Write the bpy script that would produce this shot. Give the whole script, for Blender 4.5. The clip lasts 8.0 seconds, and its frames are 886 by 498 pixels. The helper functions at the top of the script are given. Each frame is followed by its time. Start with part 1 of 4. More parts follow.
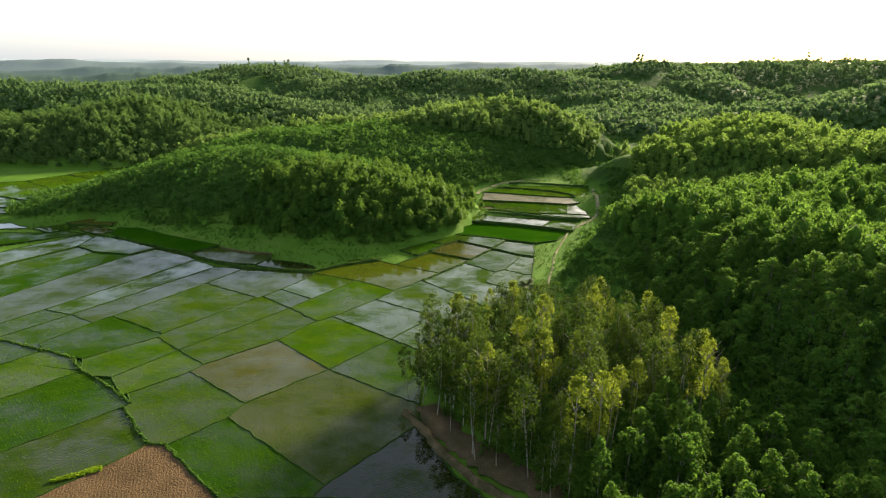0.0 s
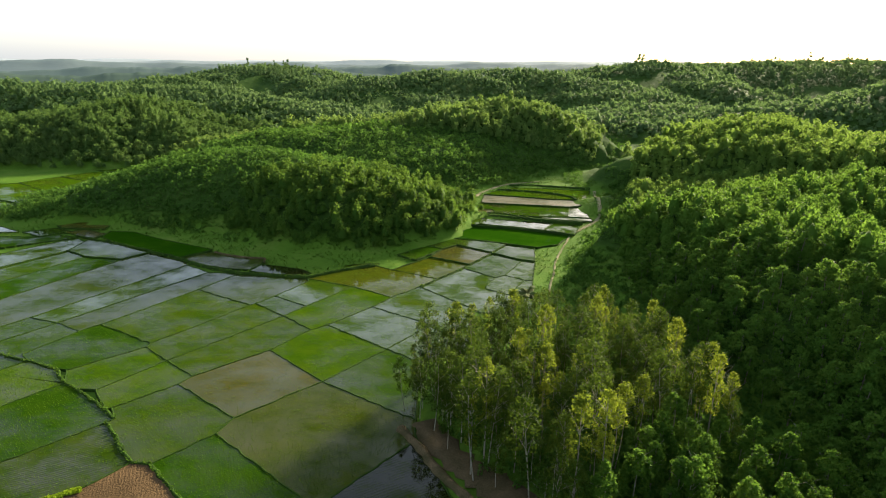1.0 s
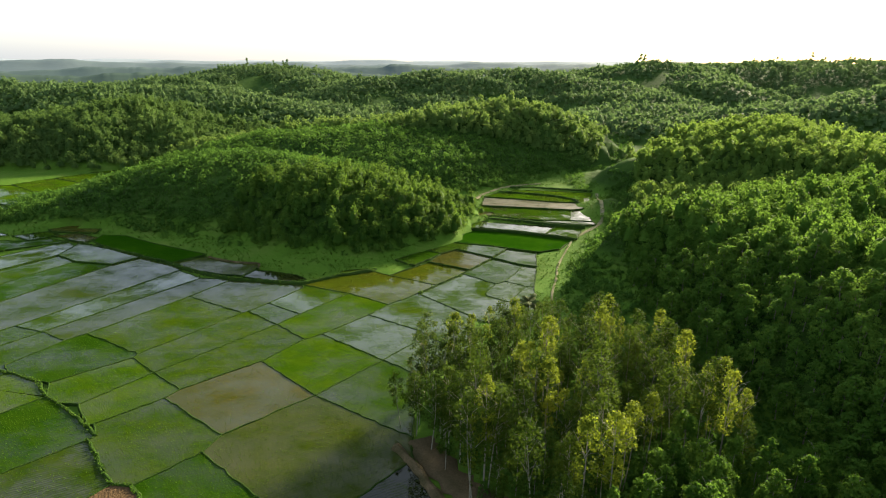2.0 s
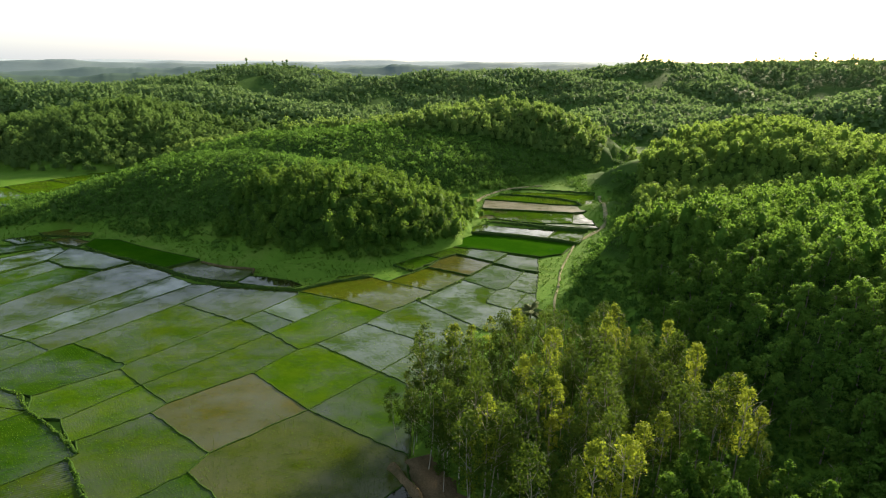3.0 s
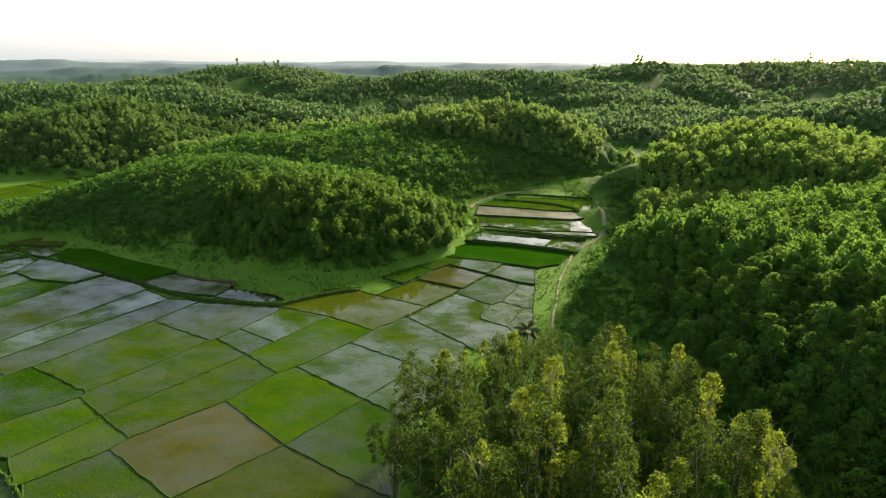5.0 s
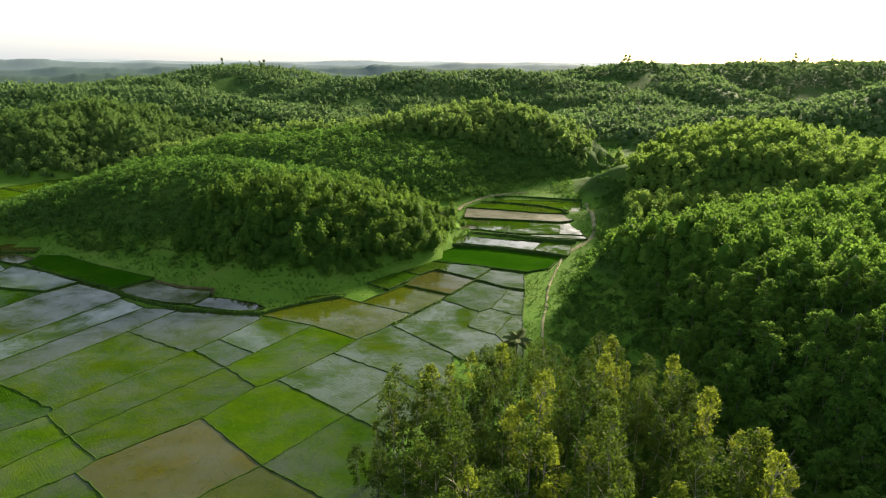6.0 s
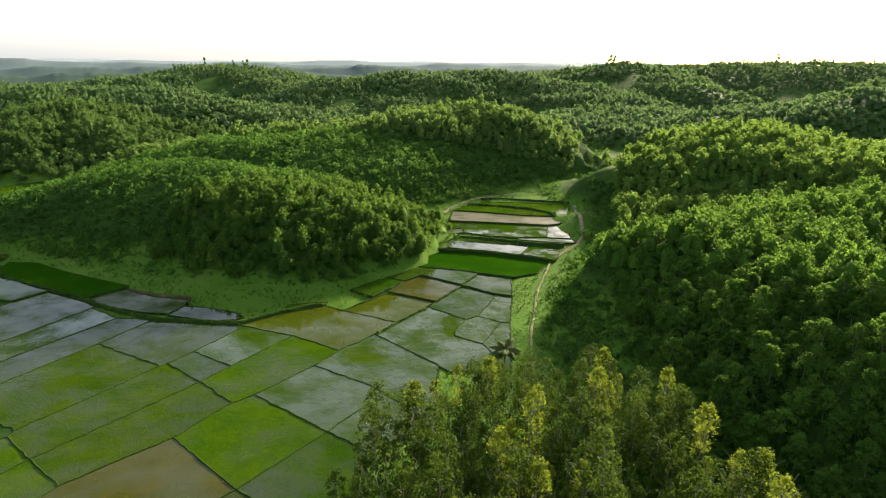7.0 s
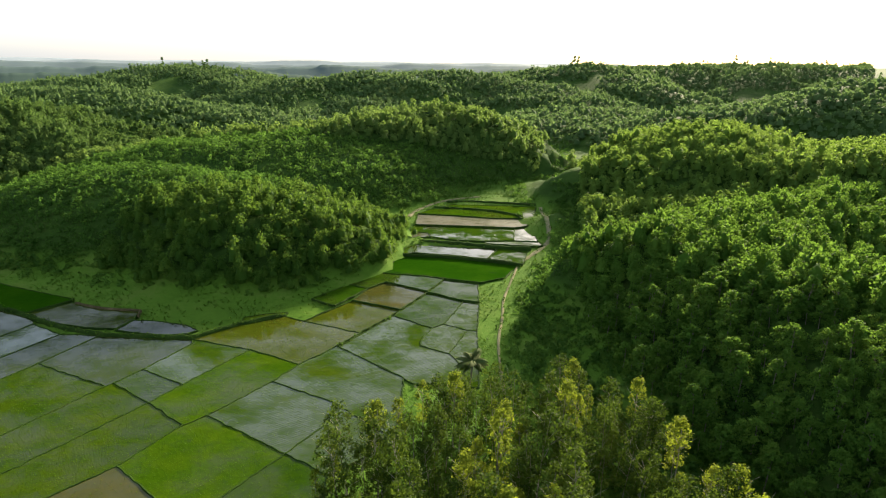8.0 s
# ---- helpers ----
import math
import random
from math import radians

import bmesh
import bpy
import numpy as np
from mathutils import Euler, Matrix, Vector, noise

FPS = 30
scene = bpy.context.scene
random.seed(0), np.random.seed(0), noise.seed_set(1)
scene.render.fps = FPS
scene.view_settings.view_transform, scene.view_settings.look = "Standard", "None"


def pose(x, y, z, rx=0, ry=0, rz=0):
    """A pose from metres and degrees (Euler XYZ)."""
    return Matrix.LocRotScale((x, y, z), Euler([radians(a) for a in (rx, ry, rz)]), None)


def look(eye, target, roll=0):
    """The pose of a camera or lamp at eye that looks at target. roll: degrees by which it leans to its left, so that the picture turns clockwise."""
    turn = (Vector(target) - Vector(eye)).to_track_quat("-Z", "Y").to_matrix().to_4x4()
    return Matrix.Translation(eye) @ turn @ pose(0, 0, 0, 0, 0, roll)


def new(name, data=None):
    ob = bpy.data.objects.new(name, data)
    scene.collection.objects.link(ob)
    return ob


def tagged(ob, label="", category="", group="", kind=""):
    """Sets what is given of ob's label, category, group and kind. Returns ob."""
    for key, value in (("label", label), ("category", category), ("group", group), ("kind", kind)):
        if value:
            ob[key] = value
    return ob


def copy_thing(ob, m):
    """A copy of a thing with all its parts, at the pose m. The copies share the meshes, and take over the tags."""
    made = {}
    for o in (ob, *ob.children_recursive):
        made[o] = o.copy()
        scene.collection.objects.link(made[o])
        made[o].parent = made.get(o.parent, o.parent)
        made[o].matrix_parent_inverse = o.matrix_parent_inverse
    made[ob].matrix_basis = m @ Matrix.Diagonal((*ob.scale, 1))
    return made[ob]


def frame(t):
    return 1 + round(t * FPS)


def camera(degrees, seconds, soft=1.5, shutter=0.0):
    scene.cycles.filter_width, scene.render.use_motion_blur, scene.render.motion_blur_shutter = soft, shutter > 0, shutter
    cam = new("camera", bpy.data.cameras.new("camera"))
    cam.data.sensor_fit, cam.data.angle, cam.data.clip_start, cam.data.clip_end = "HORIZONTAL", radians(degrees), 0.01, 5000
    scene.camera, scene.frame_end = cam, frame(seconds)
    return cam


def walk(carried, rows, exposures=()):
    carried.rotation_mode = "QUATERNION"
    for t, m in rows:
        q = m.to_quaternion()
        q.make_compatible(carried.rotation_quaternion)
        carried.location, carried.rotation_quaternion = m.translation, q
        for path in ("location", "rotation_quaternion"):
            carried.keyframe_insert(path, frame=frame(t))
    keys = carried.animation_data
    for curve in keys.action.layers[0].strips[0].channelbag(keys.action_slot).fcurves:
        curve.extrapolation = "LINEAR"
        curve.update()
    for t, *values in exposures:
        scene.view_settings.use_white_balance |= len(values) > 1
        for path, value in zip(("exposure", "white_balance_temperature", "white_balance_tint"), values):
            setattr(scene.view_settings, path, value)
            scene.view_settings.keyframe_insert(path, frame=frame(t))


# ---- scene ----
# ---------- camera and its flight ----------
cam = camera(73.3, 8.0, 1.1)
PATH = [
    (0, (-1.419, -3.239, 41.618), (-1.408, -1.333, 41.012), 0.3),
    (0.5, (-1.251, -1.538, 41.65), (-1.24, 0.368, 41.044), 0.3),
    (1, (-1.037, 0.025, 41.672), (-1.027, 1.931, 41.066), 0.3),
    (1.5, (-0.867, 1.81, 41.645), (-0.858, 3.716, 41.039), 0.3),
    (3, (-0.45, 6.977, 41.566), (-0.444, 8.883, 40.961), 0.3),
    (3.5, (-0.337, 8.743, 41.531), (-0.332, 10.65, 40.926), 0.3),
    (4, (-0.242, 10.509, 41.505), (-0.236, 12.416, 40.901), 0.3),
    (5.5, (0.362, 15.482, 41.544), (0.404, 17.388, 40.941), 0.4),
    (6, (0.594, 17.103, 41.565), (0.656, 19.009, 40.961), 0.4),
    (6.5, (0.786, 18.783, 41.554), (0.869, 20.688, 40.95), 0.5),
    (7, (0.988, 20.443, 41.536), (1.094, 22.347, 40.933), 0.5),
    (7.5, (1.338, 22.03, 41.538), (1.5, 23.931, 40.936), 0.65),
    (8, (1.873, 23.647, 41.57), (2.085, 25.543, 40.969), 0.65),
]
walk(cam, [(t, look(eye, target, roll)) for t, eye, target, roll in PATH])

# ---------- sky and sun ----------
SUN_AZIMUTH, SUN_HEIGHT = 36.0, 16.5        # degrees from straight ahead towards the right; above the horizon
scene.view_settings.exposure = 2.2
sky_world = bpy.data.worlds.new("hazy_evening_sky")
scene.world = sky_world
sky_world.use_nodes = True
wn = sky_world.node_tree
wn.nodes.clear()
sky_tex = wn.nodes.new("ShaderNodeTexSky")
sky_tex.sky_type = "NISHITA"
sky_tex.sun_disc = False
sky_tex.sun_elevation = radians(SUN_HEIGHT)
sky_tex.sun_rotation = radians(SUN_AZIMUTH)
sky_tex.air_density, sky_tex.dust_density, sky_tex.ozone_density = 1.0, 2.2, 1.0
sky_bg = wn.nodes.new("ShaderNodeBackground")
sky_bg.inputs["Strength"].default_value = 0.066
wo = wn.nodes.new("ShaderNodeOutputWorld")
veil = wn.nodes.new("ShaderNodeMix")           # thin high cloud over the whole sky
veil.data_type = "RGBA"
veil.inputs[0].default_value = 0.33
wn.links.new(sky_tex.outputs[0], veil.inputs[6])
veil.inputs[7].default_value = (5.3, 6.0, 6.8, 1)
wn.links.new(veil.outputs[2], sky_bg.inputs["Color"])
wn.links.new(sky_bg.outputs[0], wo.inputs["Surface"])

sun_data = bpy.data.lights.new("sun", "SUN")
sun_data.energy, sun_data.angle, sun_data.color = 5.0, radians(7.0), (1.0, 0.88, 0.62)
sun = new("sun", sun_data)
toward = Vector((math.sin(radians(SUN_AZIMUTH)) * math.cos(radians(SUN_HEIGHT)),
                 math.cos(radians(SUN_AZIMUTH)) * math.cos(radians(SUN_HEIGHT)), math.sin(radians(SUN_HEIGHT))))
sun.matrix_world = look(toward * 400, (0, 0, 0))


# ---------- materials ----------
def material(name):
    m = bpy.data.materials.new(name)
    m.use_nodes = True
    m.node_tree.nodes.clear()
    return m, m.node_tree


def node(nt, kind, **inputs):
    n = nt.nodes.new(kind)
    for key, value in inputs.items():
        key = key.replace("_", " ")
        if isinstance(value, bpy.types.NodeSocket):
            nt.links.new(value, n.inputs[key])
        else:
            n.inputs[key].default_value = value
    return n


def spot(nt, scale, detail=3.0, rough=0.55, coords=None, stretch=None):
    """Noise in metres of the world."""
    if coords is None:
        coords = nt.nodes.new("ShaderNodeNewGeometry").outputs["Position"]
    if stretch:
        mp = nt.nodes.new("ShaderNodeMapping")
        mp.inputs["Scale"].default_value = stretch[0]
        mp.inputs["Rotation"].default_value = (0, 0, stretch[1])
        nt.links.new(coords, mp.inputs["Vector"])
        coords = mp.outputs[0]
    return node(nt, "ShaderNodeTexNoise", Vector=coords, Scale=scale, Detail=detail, Roughness=rough).outputs["Fac"]


def ramp(nt, fac, stops):
    r = nt.nodes.new("ShaderNodeValToRGB")
    el = r.color_ramp.elements
    while len(el) < len(stops):
        el.new(0.5)
    for e, (p, c) in zip(el, stops):
        e.position = p
        e.color = (c, c, c, 1) if isinstance(c, (int, float)) else (*c, 1)
    nt.links.new(fac, r.inputs[0])
    return r.outputs["Color"]


def blend(nt, fac, a, b, how="MIX"):
    n = nt.nodes.new("ShaderNodeMix")
    n.data_type, n.blend_type = "RGBA", how
    for i, v in ((0, fac), (6, a), (7, b)):
        if isinstance(v, bpy.types.NodeSocket):
            nt.links.new(v, n.inputs[i])
        else:
            n.inputs[i].default_value = v if i == 0 else (*v, 1)
    return n.outputs[2]


def calc(nt, op, a, b=0.0):
    n = nt.nodes.new("ShaderNodeMath")
    n.operation = op
    for i, v in enumerate((a, b)):
        if isinstance(v, bpy.types.NodeSocket):
            nt.links.new(v, n.inputs[i])
        else:
            n.inputs[i].default_value = v
    return n.outputs[0]


def finish(nt, shader):
    out = nt.nodes.new("ShaderNodeOutputMaterial")
    nt.links.new(shader, out.inputs["Surface"])


def leaf_material(name, dark, light, tip, through_light=0.5, patch=0.12, single=0.22):
    """Leaves: hue from leaf to leaf, from plant to plant and in wide patches; light comes through them."""
    m, nt = material(name)
    geo = nt.nodes.new("ShaderNodeNewGeometry")
    info = nt.nodes.new("ShaderNodeObjectInfo")
    wide = spot(nt, patch, 2.0)
    plant = spot(nt, 0.38, 1.0)
    fac = calc(nt, "ADD", calc(nt, "MULTIPLY", geo.outputs["Random Per Island"], 0.28),
               calc(nt, "ADD", calc(nt, "MULTIPLY", wide, 0.42), calc(nt, "MULTIPLY", info.outputs["Random"], single)))
    fac = calc(nt, "ADD", fac, calc(nt, "MULTIPLY", plant, 0.30))
    col = ramp(nt, fac, [(0.2, dark), (0.6, light), (0.95, tip)])
    skin = node(nt, "ShaderNodeBsdfPrincipled", Base_Color=col, Roughness=0.7)
    skin.inputs["Specular IOR Level"].default_value = 0.04
    glow = node(nt, "ShaderNodeBsdfTranslucent", Color=blend(nt, 0.6, col, tip))
    mix = nt.nodes.new("ShaderNodeMixShader")
    mix.inputs[0].default_value = through_light
    nt.links.new(skin.outputs[0], mix.inputs[1])
    nt.links.new(glow.outputs[0], mix.inputs[2])
    finish(nt, mix.outputs[0])
    return m


def rough_material(name, stops, scales=(0.3, 6.0), bump=0.4, rough=0.9, furrows=0.0):
    """Earth, bark, turf: two scales of noise and a bump."""
    m, nt = material(name)
    a, b = spot(nt, scales[0], 4.0), spot(nt, scales[1], 5.0, 0.65)
    fac = calc(nt, "ADD", calc(nt, "MULTIPLY", a, 0.6), calc(nt, "MULTIPLY", b, 0.4))
    if furrows:
        mp = nt.nodes.new("ShaderNodeMapping")
        mp.inputs["Rotation"].default_value = (0, 0, radians(-22))
        nt.links.new(nt.nodes.new("ShaderNodeNewGeometry").outputs["Position"], mp.inputs["Vector"])
        ridge = node(nt, "ShaderNodeTexWave", Vector=mp.outputs[0], Scale=0.9, Distortion=5.0, Detail=3.0).outputs["Fac"]
        b = blend(nt, furrows, b, ridge)
        fac = blend(nt, furrows * 0.5, fac, ridge)
    bp = node(nt, "ShaderNodeBump", Strength=bump, Distance=0.3, Height=b)
    skin = node(nt, "ShaderNodeBsdfPrincipled", Base_Color=ramp(nt, fac, stops), Roughness=rough, Normal=bp.outputs[0])
    skin.inputs["Specular IOR Level"].default_value = 0.02
    finish(nt, skin.outputs[0])
    return m


ROW_TURN = radians(62)                       # heading of the planted rows


def paddy_material(name, cover, leaf_a, leaf_b, mud, still=0.04, contrast=0.26, rows=0.3, index=1.42):
    """Flooded field: still water over mud, with seedlings that cover a share of it in streaks and patches."""
    m, nt = material(name)
    info = nt.nodes.new("ShaderNodeObjectInfo")
    geo = nt.nodes.new("ShaderNodeNewGeometry")
    shift = nt.nodes.new("ShaderNodeVectorMath")
    shift.operation = "ADD"
    nt.links.new(geo.outputs["Position"], shift.inputs[0])
    nt.links.new(calc(nt, "MULTIPLY", info.outputs["Random"], 400.0), shift.inputs[1])
    wide = spot(nt, 0.11, 6.0, 0.66, shift.outputs[0], ((1, 1.35, 1), ROW_TURN))
    fine = spot(nt, 1.2, 5.0, 0.72, shift.outputs[0], ((1, 1.8, 1), ROW_TURN))
    tuft = spot(nt, 7.0, 3.0, 0.75, None, ((1, 1.6, 1), ROW_TURN))
    wave_map = nt.nodes.new("ShaderNodeMapping")
    wave_map.inputs["Rotation"].default_value = (0, 0, ROW_TURN)
    nt.links.new(geo.outputs["Position"], wave_map.inputs["Vector"])
    wave = node(nt, "ShaderNodeTexWave", Vector=wave_map.outputs[0], Scale=0.85, Distortion=1.5, Detail=1.0)
    total = calc(nt, "ADD", calc(nt, "SUBTRACT", calc(nt, "MULTIPLY", wide, 2.7), 0.85), calc(nt, "MULTIPLY", fine, 0.85))
    total = calc(nt, "ADD", total, calc(nt, "MULTIPLY", tuft, 0.6))
    total = calc(nt, "ADD", total, calc(nt, "MULTIPLY", wave.outputs["Fac"], rows))
    middle = 1.225 + rows * 0.5 - (cover - 0.44) * 0.95
    fac = ramp(nt, calc(nt, "MULTIPLY", total, 0.5), [(max(0, middle / 2 - contrast), 0.0), (min(1, middle / 2 + contrast), 1.0)])
    leaf_a, leaf_b = [tuple(c * k for c, k in zip(q, (0.42, 0.370, 0.20))) for q in (leaf_a, leaf_b)]
    mud = (mud[0] * 0.42, mud[1] * 0.50, mud[2] * 0.24)
    green = blend(nt, ramp(nt, fine, [(0.35, 0.0), (0.7, 1.0)]), leaf_a, leaf_b)
    pale = spot(nt, 0.16, 3.0, 0.6, shift.outputs[0], ((1, 1.6, 1), ROW_TURN))
    green = blend(nt, ramp(nt, pale, [(0.42, 0.0), (0.68, 0.75)]), green, (leaf_b[0] * 1.35, leaf_b[1] * 1.12, leaf_b[2] * 1.3))
    ripple = node(nt, "ShaderNodeBump", Strength=0.05, Distance=0.02, Height=spot(nt, 4.0, 3.0))
    water = node(nt, "ShaderNodeBsdfPrincipled", Base_Color=blend(nt, spot(nt, 0.25, 4.0), mud, tuple(c * 0.6 for c in mud)),
                 Roughness=still, IOR=index, Normal=ripple.outputs[0])
    rice_bump = node(nt, "ShaderNodeBump", Strength=0.4, Distance=0.08, Height=tuft)
    rice = node(nt, "ShaderNodeBsdfPrincipled", Base_Color=green, Roughness=0.7, Normal=rice_bump.outputs[0])
    rice.inputs["Specular IOR Level"].default_value = 0.0
    mix = nt.nodes.new("ShaderNodeMixShader")
    nt.links.new(fac, mix.inputs[0])
    nt.links.new(water.outputs[0], mix.inputs[1])
    nt.links.new(rice.outputs[0], mix.inputs[2])
    finish(nt, mix.outputs[0])
    return m


LEAF = {
    "hill": leaf_material("hill_tree_leaves", (0.021, 0.060, 0.009), (0.051, 0.118, 0.014), (0.122, 0.200, 0.026)),
    "knob": leaf_material("young_tree_leaves", (0.014, 0.044, 0.007), (0.040, 0.092, 0.012), (0.120, 0.190, 0.024)),
    "grove": leaf_material("acacia_leaves", (0.007, 0.020, 0.003), (0.018, 0.041, 0.004), (0.060, 0.092, 0.009), 0.45, 0.3, 0.4),
    "pale": leaf_material("pale_acacia_leaves", (0.030, 0.058, 0.005), (0.080, 0.120, 0.010), (0.185, 0.220, 0.018), 0.5, 0.3, 0.3),
    "bushy": leaf_material("bushy_tree_leaves", (0.015, 0.048, 0.006), (0.038, 0.096, 0.010), (0.104, 0.182, 0.020), 0.5, 0.3, 0.3),
    "shrub": leaf_material("shrub_leaves", (0.017, 0.050, 0.009), (0.039, 0.096, 0.014), (0.088, 0.165, 0.024)),
    # far: distance haze is put into the leaf colour, paler and bluer than hill
    "far": leaf_material("haze_tinted_far_leaves", (0.044, 0.085, 0.032), (0.067, 0.118, 0.038), (0.102, 0.155, 0.047), 0.5, 0.03),
    # slope: leaf colour raised to imitate haze brightening the east hill
    "slope": leaf_material("haze_lightened_east_leaves", (0.040, 0.088, 0.016), (0.092, 0.165, 0.026), (0.180, 0.255, 0.040), 0.55, 0.06),
    # ridge: a weaker haze tint in the leaf colour, bluer than hill
    "ridge": leaf_material("haze_tinted_ridge_leaves", (0.024, 0.056, 0.015), (0.046, 0.092, 0.021), (0.090, 0.145, 0.032), 0.55, 0.06),
    # middle: the ridge leaves lightened, with the haze before them painted in
    "middle": leaf_material("haze_lightened_middle_leaves", (0.036, 0.078, 0.020), (0.074, 0.134, 0.028), (0.150, 0.215, 0.042), 0.55, 0.06),
    "grass": leaf_material("grass_blades", (0.032, 0.080, 0.007), (0.056, 0.120, 0.011), (0.092, 0.150, 0.019), 0.3, 0.15),
    "seedling": leaf_material("seedling_leaves", (0.099, 0.167, 0.007), (0.155, 0.236, 0.009), (0.223, 0.285, 0.012), 0.35, 0.5),
    "rice": leaf_material("rice_blades", (0.030, 0.075, 0.006), (0.056, 0.115, 0.008), (0.100, 0.150, 0.012), 0.3, 0.1),
    "palm": leaf_material("palm_leaves", (0.025, 0.056, 0.012), (0.062, 0.099, 0.025), (0.149, 0.136, 0.050)),
}
PALE_BARK = rough_material("smooth_pale_bark", [(0.3, (0.100, 0.090, 0.065)), (0.7, (0.290, 0.265, 0.210))], (1.5, 9.0))
BARK = rough_material("grey_brown_bark", [(0.3, (0.062, 0.053, 0.037)), (0.7, (0.211, 0.186, 0.143))], (1.5, 9.0))


def ground_material():
    """Grazed turf on the valley floor, and a dark tangle of undergrowth where the hills rise."""
    m, nt = material("turf_and_undergrowth")
    geo = nt.nodes.new("ShaderNodeNewGeometry")
    xyz = node(nt, "ShaderNodeSeparateXYZ", Vector=geo.outputs["Position"])
    a, b, c = spot(nt, 0.12, 4.0), spot(nt, 1.3, 4.0, 0.65), spot(nt, 6.0, 4.0, 0.7)
    fac = calc(nt, "ADD", calc(nt, "MULTIPLY", a, 0.45), calc(nt, "ADD", calc(nt, "MULTIPLY", b, 0.35), calc(nt, "MULTIPLY", c, 0.2)))
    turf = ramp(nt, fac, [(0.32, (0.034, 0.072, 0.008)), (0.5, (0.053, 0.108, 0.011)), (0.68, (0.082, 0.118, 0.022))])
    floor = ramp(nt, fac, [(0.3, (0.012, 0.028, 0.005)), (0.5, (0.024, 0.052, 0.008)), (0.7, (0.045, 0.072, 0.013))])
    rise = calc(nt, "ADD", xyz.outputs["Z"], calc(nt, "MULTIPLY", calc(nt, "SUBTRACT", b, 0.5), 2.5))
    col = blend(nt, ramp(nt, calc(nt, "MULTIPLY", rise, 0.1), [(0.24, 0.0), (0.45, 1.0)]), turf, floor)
    bp = node(nt, "ShaderNodeBump", Strength=0.6, Distance=0.25, Height=calc(nt, "ADD", b, calc(nt, "MULTIPLY", c, 0.5)))
    skin = node(nt, "ShaderNodeBsdfPrincipled", Base_Color=col, Roughness=0.9, Normal=bp.outputs[0])
    skin.inputs["Specular IOR Level"].default_value = 0.02
    finish(nt, skin.outputs[0])
    return m


TURF = ground_material()
BANK = rough_material("grassy_bank", [(0.3, (0.010, 0.023, 0.005)), (0.55, (0.022, 0.046, 0.007)), (0.8, (0.056, 0.060, 0.020))], (0.4, 5.0), 0.8)
EARTH = rough_material("red_brown_earth", [(0.3, (0.042, 0.028, 0.014)), (0.55, (0.086, 0.054, 0.027)), (0.8, (0.135, 0.088, 0.047))], (0.25, 5.0), 0.9, 0.9, 0.07)
WET_SOIL = rough_material("leaf_litter", [(0.3, (0.030, 0.030, 0.012)), (0.5, (0.065, 0.050, 0.026)), (0.7, (0.105, 0.075, 0.042))], (0.5, 5.0), 0.7)
CLAY = rough_material("weedy_clay", [(0.3, (0.030, 0.034, 0.012)), (0.5, (0.070, 0.056, 0.028)), (0.7, (0.150, 0.105, 0.062))], (0.7, 5.0), 0.9)
PATH_SOIL = rough_material("trodden_soil", [(0.3, (0.085, 0.098, 0.036)), (0.7, (0.210, 0.180, 0.110))], (0.5, 5.0), 0.5)
